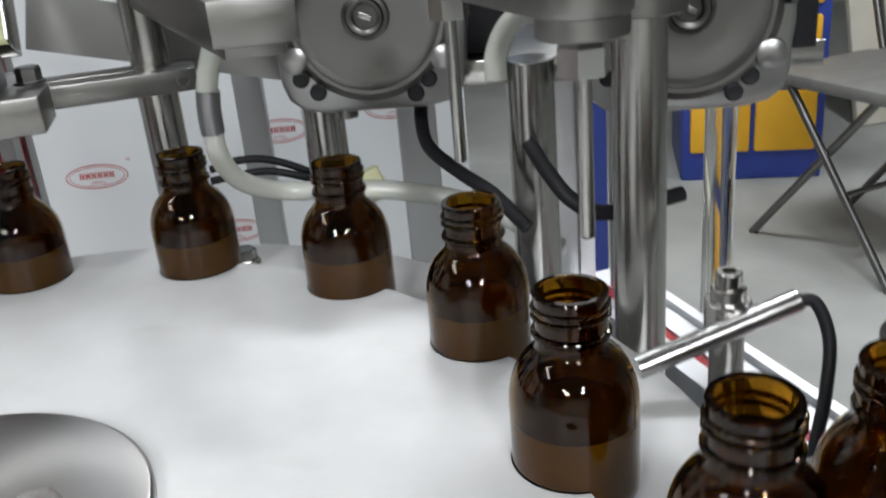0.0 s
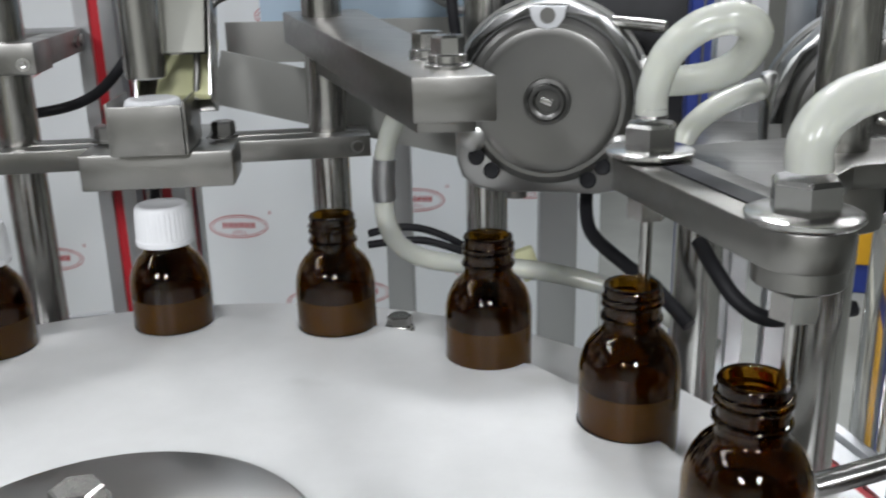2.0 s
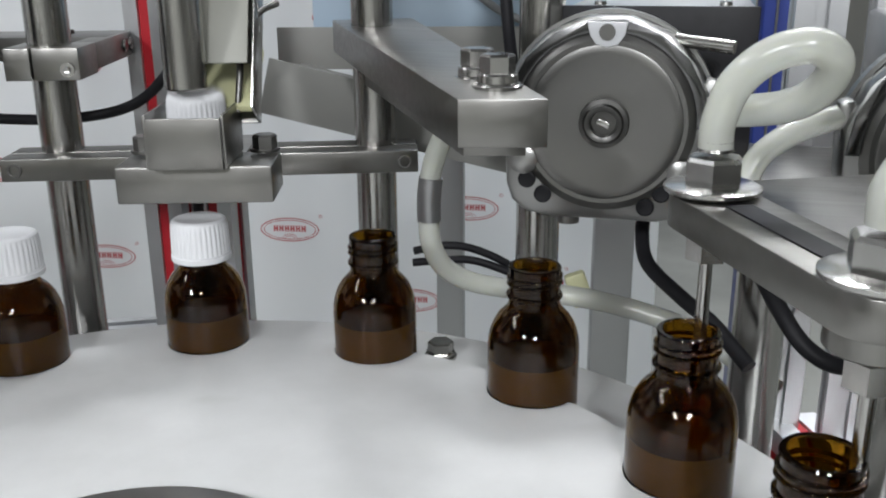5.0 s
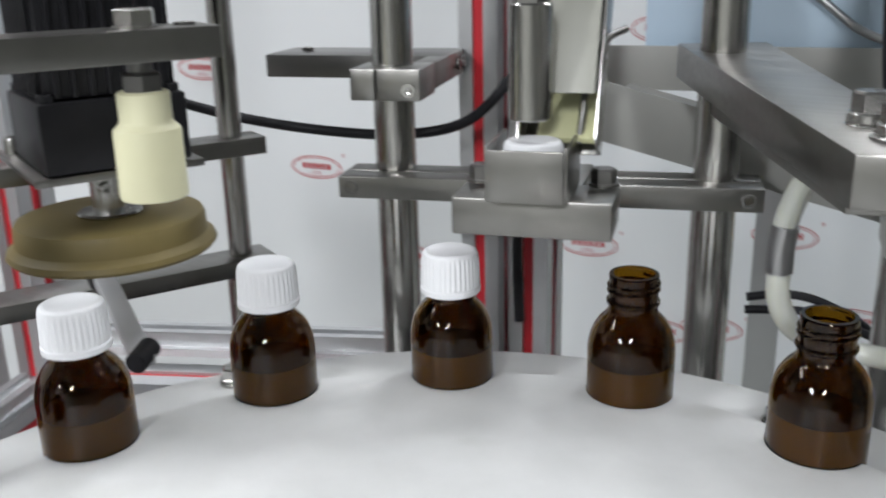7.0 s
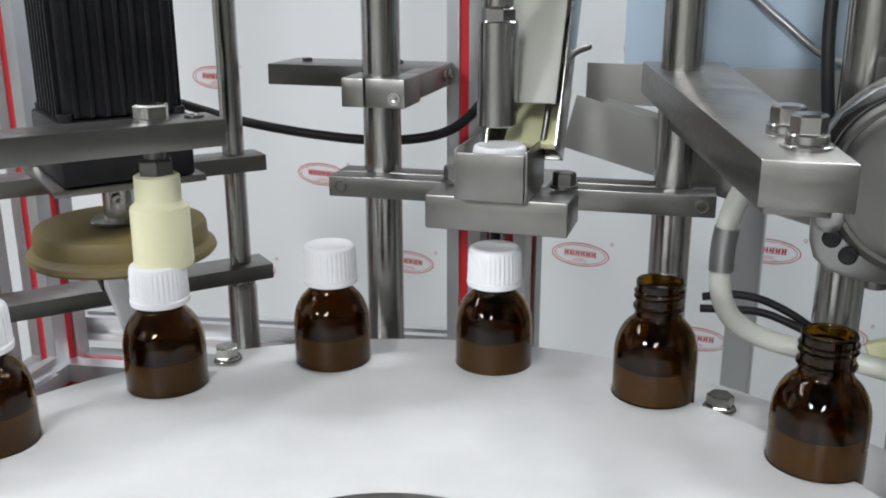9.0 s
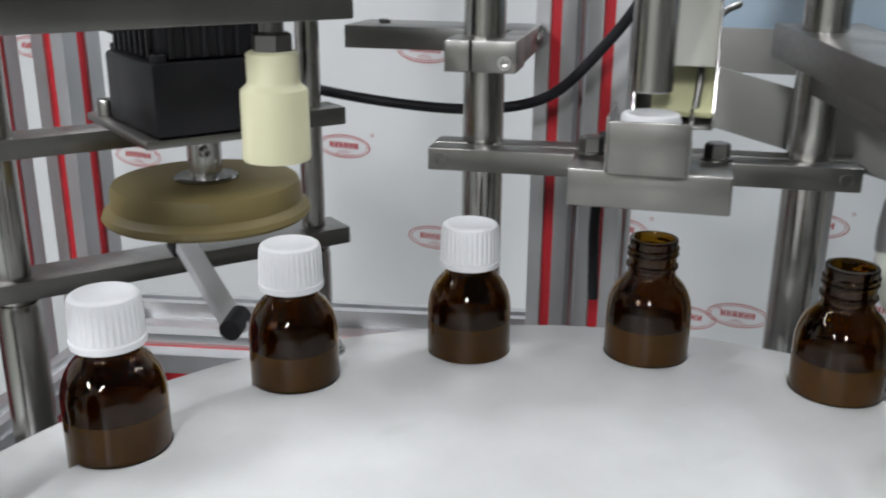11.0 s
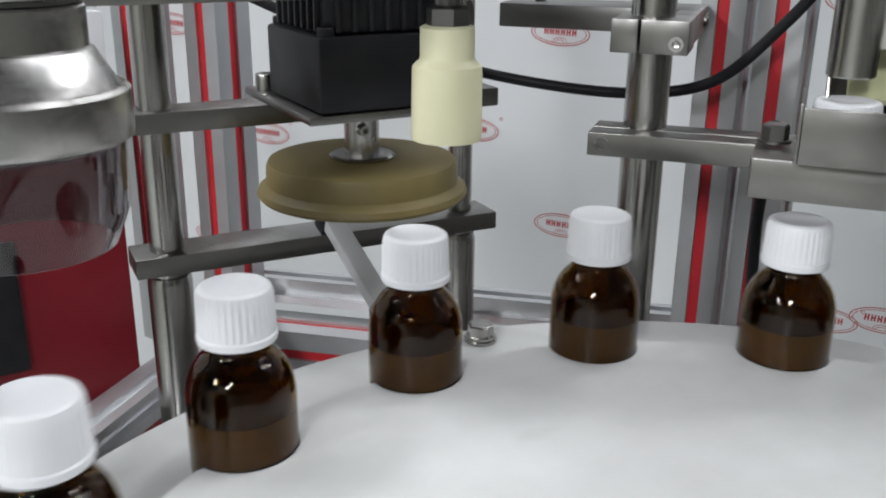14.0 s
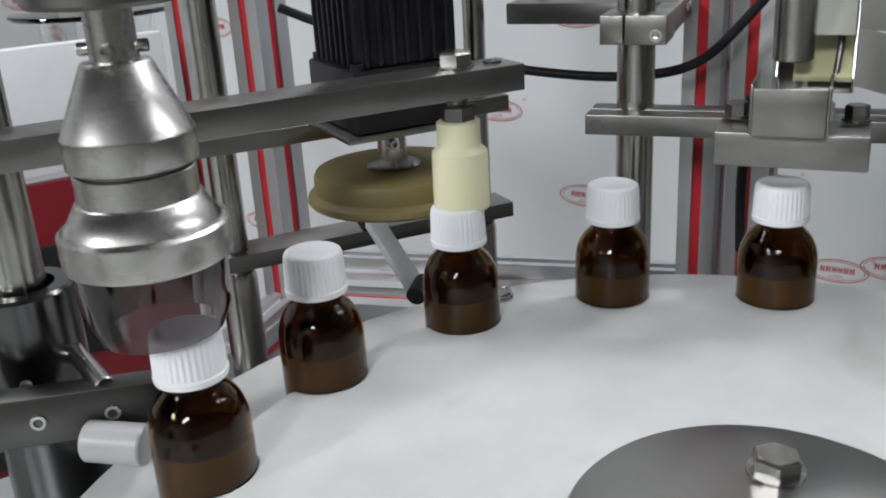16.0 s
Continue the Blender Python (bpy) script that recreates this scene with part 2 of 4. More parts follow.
BLUE = plain("blue_cabinet_paint", (0.015, 0.035, 0.22), (0.025, 0.05, 0.28), 0.4, 8, 0.05)
YELLOW = plain("yellow_drawer_plastic", (0.66, 0.34, 0.012), (0.74, 0.40, 0.02), 0.45, 10, 0.05)
SEATGREY = plain("grey_seat_vinyl", (0.09, 0.09, 0.085), (0.13, 0.13, 0.12), 0.55, 30, 0.2)
PALEWOOD = plain("pale_board", (0.55, 0.52, 0.43), (0.66, 0.63, 0.55), 0.6, 10, 0.1)
PALEYELLOW = plain("pale_yellow_plastic", (0.62, 0.62, 0.36), (0.70, 0.70, 0.44), 0.45, 30, 0.05)
AMBER = glassy("amber_glass", (0.185, 0.090, 0.007), 0.0, 1.36)
LIQUID = plain("syrup", (0.34, 0.255, 0.04), (0.38, 0.285, 0.05), 0.5, 20, 0.0)
TRAYGREY = plain("dull_tray_paint", (0.25, 0.25, 0.235), (0.33, 0.33, 0.31), 0.55, 14, 0.05)
DARKGLOSS = metal("smoked_pump_rim", (0.13, 0.13, 0.13), 0.22, (1, 1, 1), 60, 0.05, 0.01)
HOODGREY = plain("beige_cover_paint", (0.32, 0.32, 0.28), (0.39, 0.39, 0.34), 0.4, 12, 0.05)
# plain light grey: steel's bright reflection put into the colour
LITSTEEL = plain("pale_lit_steel", (0.60, 0.61, 0.63), (0.68, 0.69, 0.71), 0.28, 40, 0.04, 0.42)
SMOKE = glassy("smoky_jaw_blur", (0.42, 0.38, 0.40), 0.02, 1.45)
CLEAR = glassy("clear_acrylic", (0.93, 0.95, 0.95), 0.02, 1.45)
SILICONE, _nt, _b = material("milky_silicone")
_b.inputs["Base Color"].default_value = (0.82, 0.84, 0.77, 1)
_b.inputs["Roughness"].default_value = 0.22
_b.inputs["Subsurface Weight"].default_value = 0.6
_b.inputs["Subsurface Radius"].default_value = (0.008, 0.008, 0.007)
_b.inputs["Transmission Weight"].default_value = 0.45
bump(_nt, _b, noise_node(_nt, 60, 4), 0.05, 0.0005)

INFEED, INFEED_STEP = (0.2500, -0.0435), (0.0425, 0.0116)
BACK_SPOTS = [(-0.514, -0.179), (-0.278, -0.144), (-0.64, -0.063), (-0.956, -0.099), (-1.276, -0.115), (-0.528, 0.068), (-0.640, -0.332), (-0.052, -0.117), (0.094, -0.105), (-0.126, -0.242), (-0.799, 0.066), (-0.758, -0.213), (0.032, -0.216), (-0.188, -0.252), (-0.40, -0.44), (-1.11, 0.05), (-1.06, -0.27), (-0.90, -0.42), (-0.20, 0.12)]

# ---- the hall ----
FLOOR = -0.90
tagged(part("floor", box(16, 16, 0.1, pose(0, 2, FLOOR - 0.05), 0), CONCRETE), "worn grey concrete floor of the hall", "floor", "", "structure")
# unseen ceiling, near black so bottles and steel mirror less light
tagged(part("ceiling", box(16, 16, 0.1, pose(0, 2, 1.85), 0), CEILPAINT), "dark unseen hall ceiling with lamps", "ceiling", "", "structure")
for nm, sx, sy, x, y in (("wall_north", 16, 0.1, 0, 6.0), ("wall_south", 16, 0.1, 0, -5.5), ("wall_east", 0.1, 11.4, 5.5, 0.25), ("wall_west", 0.1, 11.4, -5.5, 0.25)):
    tagged(part(nm, box(sx, sy, 2.7, pose(x, y, 0.45), 0), WALLPAINT), "plain grey hall wall", "wall", "", "structure")

# ---- the turntable ----
PITCH, RING = radians(24), 0.2205
CAP_STATION = radians(106)
T_INDEX = [(-0.80, 0.25), (2.87, 3.95), (6.49, 7.61), (10.18, 11.17), (13.76, 14.83)]


def turn_at(t):
    """Turn of the table in degrees at t seconds; 0 in the first rest."""
    a = -24.0
    for t0, t1 in T_INDEX:
        u = min(1.0, max(0.0, (t - t0) / (t1 - t0)))
        a += 24.0 * u * u * (3 - 2 * u)
    return a


def turn_times():
    ts = {0.0, 16.0}
    for t0, t1 in T_INDEX:
        for k in range(7):
            ts.add(round(max(0.0, t0 + (t1 - t0) * k / 6) * FPS) / FPS)
    return sorted(ts)


base_plate = thing("base_plate", pose(0, 0, 0), "white plastic base plate under the star wheel", "table")
part("plate", lathe([(0, -0.040), (0.2795, -0.040), (0.281, -0.0385), (0.281, -0.0155), (0.2795, -0.014), (0, -0.014)], 160), HDPE, base_plate)


def star_outline(steps=14):
    pts = []
    pr, outer = 0.0218, 0.2225
    for i in range(15):
        c = CAP_STATION + PITCH * i
        half = math.atan2(pr, RING) + 0.012
        for k in range(steps + 1):
            f = math.pi / 2 + math.pi * k / steps
            lx, ly = RING + pr * math.cos(f), -pr * math.sin(f)
            pts.append((lx * math.cos(c) - ly * math.sin(c), lx * math.sin(c) + ly * math.cos(c)))
        for k in range(9):
            a = c + half + (PITCH - 2 * half) * k / 8
            pts.append((outer * math.cos(a), outer * math.sin(a)))
    return pts


star_wheel = thing("star_wheel", pose(0, 0, 0), "white plastic star wheel with round bottle pockets", "turntable")
_b = bmesh.new()
_o = star_outline()
_lo = [_b.verts.new((x, y, -0.0135)) for x, y in _o]
_md = [_b.verts.new((x, y, -0.0012)) for x, y in _o]
_hi = [_b.verts.new((x * 0.9993, y * 0.9993, 0.0)) for x, y in _o]
for i in range(len(_o)):
    j = (i + 1) % len(_o)
    _b.faces.new((_lo[i], _lo[j], _md[j], _md[i]))
    _b.faces.new((_md[i], _md[j], _hi[j], _hi[i]))
_b.faces.new(_hi)
_b.faces.new(_lo[::-1])
bmesh.ops.triangulate(_b, faces=[f for f in _b.faces if len(f.verts) > 4])
part("star_disc", shade(_b, 40), HDPE, star_wheel)
HUB = (0.0075, -0.0030)
hub = thing("hub", pose(*HUB, 0), "turned steel hub plate with three hexagon bolts", "hub")
part("hub_plate", lathe([(0, 0.0046), (0.0712, 0.0046), (0.0722, 0.0043), (0.0732, 0.0033), (0.0735, 0.0026), (0.0735, 0.0002), (0, 0.0002)], 96), HUBSTEEL, hub)
for k in range(3):
    a = radians(128 + 120 * k)
    part("hub_bolt", hex_head(0.0098, 0.0072, pose(0.0385 * math.cos(a), 0.0385 * math.sin(a), 0.0058, 0, 0, 20), None, 0.0115), STEEL, hub, "steel hexagon bolt")


def table_bolt(x, y):
    t = thing("table_bolt", pose(x, y, -0.014), "steel hexagon bolt with washer on the base plate", "bolt", "bolts on the base plate")
    part("head", hex_head(0.0072, 0.0062, pose(0, 0, 0.0034, 0, 0, 15)), STEEL, t)
    part("washer", lathe([(0, 0), (0.0088, 0), (0.0088, 0.0016), (0.0078, 0.0016), (0.0078, 0.0034), (0, 0.0034)], 28), STEEL, t)


table_bolt(0.0600, 0.2430)
table_bolt(-0.2140, 0.1580)

# ---- bottles and caps ----
OUTER = [(0.0, -0.0135), (0.0175, -0.0135), (0.0200, -0.0125), (0.0212, -0.0100), (0.0214, -0.006), (0.0214, 0.0225), (0.0211, 0.0262), (0.0203, 0.0300), (0.0188, 0.0340), (0.0166, 0.0376), (0.0142, 0.0402), (0.0125, 0.0420), (0.0119, 0.0436),
         (0.0119, 0.0460), (0.0119, 0.0590), (0.0121, 0.0608), (0.0117, 0.0616)]
INNER = [(0.0100, 0.0616), (0.0096, 0.0608), (0.0096, 0.0430), (0.0112, 0.0402), (0.0150, 0.0362), (0.0180, 0.0312), (0.0191, 0.0258), (0.0194, 0.0225), (0.0194, -0.0085), (0.0180, -0.0108), (0.0, -0.0108)]


def bottle_glass():
    return lathe(OUTER + INNER, 40)


def bottle_liquid(level):
    r = 0.0203
    return lathe([(0, -0.0122), (0.0186, -0.0122), (r, -0.0098), (r, level), (r - 0.0012, level - 0.0006), (0, level - 0.0006)], 40)


def cap_mesh():
    """A ribbed screw cap with a plain tamper band below."""
    b = bmesh.new()
    n = 144
    prof = [(0.0142, 0.0000, 0), (0.0150, 0.0004, 0), (0.0152, 0.0012, 0), (0.0152, 0.0034, 0), (0.0148, 0.0038, 0), (0.0151, 0.0045, 1), (0.0147, 0.0172, 1), (0.0144, 0.0196, 0.5), (0.0138, 0.0210, 0), (0.0128, 0.0217, 0), (0.0114, 0.0219, 0), (0.0106, 0.0216, 0), (0.0, 0.0215, 0)]
    rings = []
    for r, z, w in prof:
        if r == 0:
            rings.append([b.verts.new((0, 0, z))])
            continue
        ring = []
        for i in range(n):
            rr = r - w * (0.00042 if i % 4 in (0, 1) else 0.0)
            ring.append(b.verts.new((rr * math.cos(TAU * i / n), rr * math.sin(TAU * i / n), z)))
        rings.append(ring)
    for a, c in zip(rings, rings[1:]):
        for i in range(n):
            j = (i + 1) % n
            b.faces.new((a[i], a[j], c[0]) if len(c) == 1 else (a[i], a[j], c[j], c[i]))
    inner = [b.verts.new((0.0134 * math.cos(TAU * i / n), 0.0134 * math.sin(TAU * i / n), 0.0)) for i in range(n)]
    top = [b.verts.new((0.0130 * math.cos(TAU * i / n), 0.0130 * math.sin(TAU * i / n), 0.0195)) for i in range(n)]
    for i in range(n):
        j = (i + 1) % n
        b.faces.new((rings[0][j], rings[0][i], inner[i], inner[j]))
        b.faces.new((inner[j], inner[i], top[i], top[j]))
    b.faces.new(top)
    bmesh.ops.recalc_face_normals(b, faces=b.faces)
    return shade(b, 24)


CAP_Z = 0.0458
CAP_ME = bpy.data.meshes.new("cap")
_c = cap_mesh()
_c.to_mesh(CAP_ME)
_c.free()
CAP_ME.materials.append(CAPWHITE)

BAND_ME = bpy.data.meshes.new("tamper_band")
_c = lathe([(0.0145, 0.0001), (0.0152, 0.0004), (0.0154, 0.0012), (0.0154, 0.0031), (0.0150, 0.0036), (0.0145, 0.0036)], 72, None, None, True)
_c.to_mesh(BAND_ME)
_c.free()
BAND_ME.materials.append(CAPWHITE)

FULL = bpy.data.meshes.new("glass")
_c = bottle_glass()
_c.to_mesh(FULL)
_c.free()
FULL.materials.append(AMBER)


NECK_ME = bpy.data.meshes.new("neck_ring")
_c = lathe([(0.0116, 0.0462), (0.0126, 0.0465), (0.0130, 0.0472), (0.0130, 0.0480), (0.0126, 0.0487), (0.0116, 0.0490)], 40, None, None, True)
_c.to_mesh(NECK_ME)
_c.free()
NECK_ME.materials.append(AMBER)
THREAD_ME = bpy.data.meshes.new("thread")
_c = hose([(0.0121 * math.cos(a * 0.45), 0.0121 * math.sin(a * 0.45), 0.0520 + 0.0056 * a / 28) for a in range(29)], 0.0008, 8, 3)
_c.to_mesh(THREAD_ME)
_c.free()
THREAD_ME.materials.append(AMBER)


def bottle(capped, filled, label):
    b = tagged(new("bottle"), label, "bottle", "bottles on the star wheel")
    g = new("glass", FULL)
    g.parent = b
    for nm, me in (("neck_ring", NECK_ME), ("thread", THREAD_ME)):
        r = new(nm, me)
        r.parent = g
    if filled:
        part("liquid", bottle_liquid(0.0172), LIQUID, b, "brown syrup up to half the body")
    if capped:
        c = new("cap", CAP_ME)
        c.parent = b
        c.matrix_basis = pose(0, 0, CAP_Z)
        c["label"] = "white ribbed screw cap"
        new("tamper_band", BAND_ME).parent = c
    return b


BOTTLES = []
for k in range(-8, 6):
    if k >= 1:
        lab = "filled amber glass bottle with a white screw cap"
    elif k >= -5:
        lab = "filled amber glass bottle, open, waiting for its cap"
    else:
        lab = "empty amber glass bottle with an open threaded neck"
    BOTTLES.append((k, bottle(k >= 1, k >= -5, lab)))

# caps that are set on their bottles while the table works
SET_TIMES = [(0, 0.86), (-1, 4.45), (-2, 8.15), (-3, 11.76), (-4, 15.36)]
LOOSE_CAPS = []
for k, ts in SET_TIMES:
    c = tagged(new("cap", CAP_ME), "white ribbed screw cap from the chute", "cap", "caps of the chute")
    new("tamper_band", BAND_ME).parent = c
    LOOSE_CAPS.append((k, ts, c))

# ---- the frame of the cap station ----
POST_A, POST_B = (-0.1850, 0.2860), (-0.0010, 0.3360)


def post(x, y, z0, z1, r, label, name="post"):
    t = thing(name, pose(x, y, z0), label, "post", "upright steel posts")
    part("shaft", rod(r, 0, z1 - z0), STEEL, t)
    return t


post(*POST_A, -0.16, 0.62, 0.0125, "polished round steel post beside the cap chute")
post(*POST_B, -0.16, 0.62, 0.0125, "polished round steel post of the cap station")
post(0.103, 0.318, -0.16, 0.62, 0.0128, "polished round steel post behind the pump")
post(0.226, 0.262, -0.16, 0.085, 0.0132, "thick steel post under the pump shelf")
post(0.264, 0.150, -0.16, 0.62, 0.0116, "polished round steel post that carries the nozzle bracket")

AX = math.atan2(0.0649, 0.2185)
cross = thing("cross_bar", pose(-0.0936, 0.3077, 0.0775, 0, 0, math.degrees(AX)), "split steel clamp bar across two posts", "clamp bar")
part("front_bar", box(0.244, 0.017, 0.0135, pose(0, -0.0155, 0)), BRUSHED, cross)
part("back_bar", box(0.244, 0.017, 0.0135, pose(0, 0.0035, 0)), BRUSHED, cross)
for sx in (-0.114, 0.114):
    part("screw", lathe([(0, 0), (0.0042, 0), (0.0042, 0.0012), (0.0030, 0.0012), (0.0028, -0.003), (0, -0.003)], 20, pose(sx, -0.0238, 0, 90)), DARKSTEEL, cross, "recessed socket screw")

chute_rest = thing("chute_plate", pose(-0.0585, 0.2125, 0.0895, 0, 0, 14), "thick steel plate that carries the cap chute", "plate")
part("plate", box(0.078, 0.036, 0.0190, pose(0, 0.006, -0.0018), 0.0012), BRUSHED, chute_rest)
part("tongue", box(0.040, 0.06, 0.010, pose(0, 0.045, 0.002), 0.0008), BRUSHED, chute_rest)
for sx in (-0.0305, 0.0315):
    part("bolt", hex_head(0.0064, 0.0075, pose(sx, 0.018, 0.0105, 0, 0, 10), None, 0.0078), DARKSTEEL, chute_rest)
part("set_screw", rod(0.003, -0.012, -0.006, 0.034, 0.0), DARKSTEEL, chute_rest)

chute = thing("cap_chute", pose(-0.0590, 0.2095, 0.0975, 0, 0, 14), "open steel cap chute with a box mouth", "chute")
part("mouth_front", box(0.0360, 0.0016, 0.0250, pose(0, -0.0165, 0.0124), 0.0004), BRUSHED, chute)
for s in (-1, 1):
    part("mouth_side", box(0.0016, 0.046, 0.0265, pose(s * 0.0188, 0.0075, 0.0132), 0.0004), BRUSHED, chute)
    part("side_rail", box(0.0014, 0.30, 0.026, pose(0.010 + s * 0.0190, 0.092, 0.152, 62), 0.0004), CHROME, chute, "bright steel side rail")
part("chute_bed", box(0.0370, 0.30, 0.0014, pose(0.010, 0.104, 0.146, 62), 0.0004), BRUSHED, chute, "steel bed")
part("chute_cover", box(0.0360, 0.25, 0.0014, pose(0.010, 0.071, 0.158, 62), 0.0004), HOODGREY, chute, "dull beige sheet cover")
part("guide_strip", box(0.030, 0.05, 0.004, pose(0.014, 0.040, 0.036, 30), 0.0008), PALEYELLOW, chute, "pale yellow plastic strip")
part("finger", hose([(0.020, 0.02, 0.022), (0.0215, 0.025, 0.04), (0.022, 0.035, 0.058), (0.03, 0.05, 0.07), (0.038, 0.06, 0.074)], 0.0018), DARKSTEEL, chute, "thin bent steel finger")

press_rod = thing("cap_plunger", pose(-0.0608, 0.2120, 0.134), "thick steel plunger on a slim rod above the chute", "plunger")
part("plunger", lathe([(0, 0), (0.0096, 0), (0.0104, 0.0008), (0.0104, 0.0530), (0.0098, 0.0540), (0, 0.0540)], 40), STEEL, press_rod)
part("lock_nut", hex_head(0.0090, 0.0065, pose(0, 0, 0.0540, 0, 0, 12)), DARKSTEEL, press_rod)
part("coupling", lathe([(0, 0.0605), (0.0072, 0.0605), (0.0078, 0.0612), (0.0078, 0.0680), (0.0062, 0.0690), (0.0062, 0.0740), (0, 0.0740)], 32), STEEL, press_rod)
part("rod", rod(0.0050, 0.074, 0.40), STEEL, press_rod)

clamp = thing("post_clamp", pose(*POST_A, 0.1375, 0, 0, 16), "steel clamp block with an arm on the post", "clamp")
part("jaw", box(0.0150, 0.036, 0.0185, pose(-0.0125, -0.004, 0)), BRUSHED, clamp)
part("block", box(0.0265, 0.036, 0.0185, pose(0.0093, -0.004, 0)), BRUSHED, clamp)
part("arm", box(0.0135, 0.085, 0.0165, pose(0.0158, 0.055, 0.001)), BRUSHED, clamp)
part("screw", lathe([(0, 0), (0.0040, 0), (0.0040, 0.002), (0.0022, 0.002), (0, 0.0008)], 18, pose(0.0160, -0.0222, -0.003, 90)), CHROME, clamp)
for dy in (0.078, 0.092):
    part("screw", lathe([(0, 0), (0.0042, 0), (0.0042, 0.0015), (0.0024, 0.0015), (0, 0.0005)], 18, pose(0.0228, dy, 0.001, 0, 90)), DARKSTEEL, clamp)

rear_plate = thing("rear_flat_bar", pose(-0.245, 0.345, 0.1395, 0, 0, 14), "dark flat steel bar behind the clamp", "flat bar")
part("bar", box(0.125, 0.050, 0.0150), DARKSTEEL, rear_plate)
for dx in (-0.042, 0.030):
    part("bolt", hex_head(0.0042, 0.0025, pose(dx, 0, 0.0078)), DARKSTEEL, rear_plate)

# arm with a block on the second post
block_arm = thing("bracket_arm", pose(0, 0, 0), "long steel bracket arm with a bolted end block", "bracket")
part("arm", hexa([(0.0900, 0.143, 0.1235), (0.1250, 0.150, 0.1235), (0.015, 0.372, 0.138), (-0.031, 0.351, 0.138)], 0.0195), BRUSHED, block_arm)
part("under_plate", hexa([(0.085, 0.180, 0.112), (0.112, 0.186, 0.112), (0.03, 0.345, 0.122), (-0.008, 0.332, 0.122)], 0.0125), BRUSHED, block_arm)
for bx, by in ((0.1015, 0.170), (0.0890, 0.192)):
    bolt = part("bolt", hex_head(0.0074, 0.0080, pose(bx, by, 0.1500, 0, 0, 15)), CHROME, block_arm)
    part("washer", lathe([(0, 0.1425), (0.0104, 0.1425), (0.0106, 0.1430), (0.0106, 0.1452), (0.0100, 0.1458), (0, 0.1460)], 28, pose(bx, by, 0)), CHROME, bolt)
    part("spring_washer", lathe([(0, 0.1458), (0.0082, 0.1458), (0.0086, 0.1464), (0.0086, 0.1494), (0.0080, 0.1502), (0, 0.1502)], 28, pose(bx, by, 0)), CHROME, bolt)

# sheet metal tray and blue box behind the station
tray = thing("sheet_tray", pose(-0.02, 0.43, 0.086, 0, 0, 10), "grey sheet metal tray behind the cap station", "tray")
part("floor_sheet", box(0.205, 0.13, 0.002, pose(0.0275, 0, 0.0032, 0, 14), 0.0004), TRAYGREY, tray)
part("front_sheet", box(0.205, 0.002, 0.036, pose(0.0275, -0.066, 0.0052, 0, 14), 0.0004), TRAYGREY, tray)
part("rear_sheet", box(0.29, 0.002, 0.032, pose(0.055, 0.066, 0.040), 0.0004), TRAYGREY, tray)
bluebox = thing("control_box", pose(0.060, 0.60, 0.112, 0, 0, 8), "pale blue enamelled steel box", "box")
part("shell", box(0.34, 0.16, 0.28, pose(0, 0, 0.14), 0.003), PALEBLUE, bluebox)
part("screw", lathe([(0, 0), (0.004, 0), (0.004, 0.002), (0, 0.003)], 16, pose(-0.145, -0.0805, 0.022, 90)), DARKSTEEL, bluebox)
part("screw", lathe([(0, 0), (0.004, 0), (0.004, 0.002), (0, 0.003)], 16, pose(0.02, -0.0805, 0.050, 90)), DARKSTEEL, bluebox)
part("wire", hose([(-0.075, -0.083, 0.082), (-0.05, -0.088, 0.062), (-0.02, -0.09, 0.040), (0.02, -0.092, 0.030), (0.07, -0.09, 0.032), (0.12, -0.083, 0.040)], 0.003), SHEET, bluebox, "bent grey wire")

# ---- the pumps ----
def pump_outline(n=9):
    pts = []
    r = 0.0528
    for k in range(n + 1):
        a = radians(-12 + 204 * k / n)
        pts.append((r * math.cos(a), r * math.sin(a)))
    pts += [(-0.0505, -0.020), (-0.0500, -0.034), (-0.0470, -0.043), (-0.0400, -0.0485), (-0.0280, -0.0510), (0.0280, -0.0510), (0.0400, -0.0485), (0.0470, -0.043), (0.0500, -0.034), (0.0505, -0.020)]
    return pts


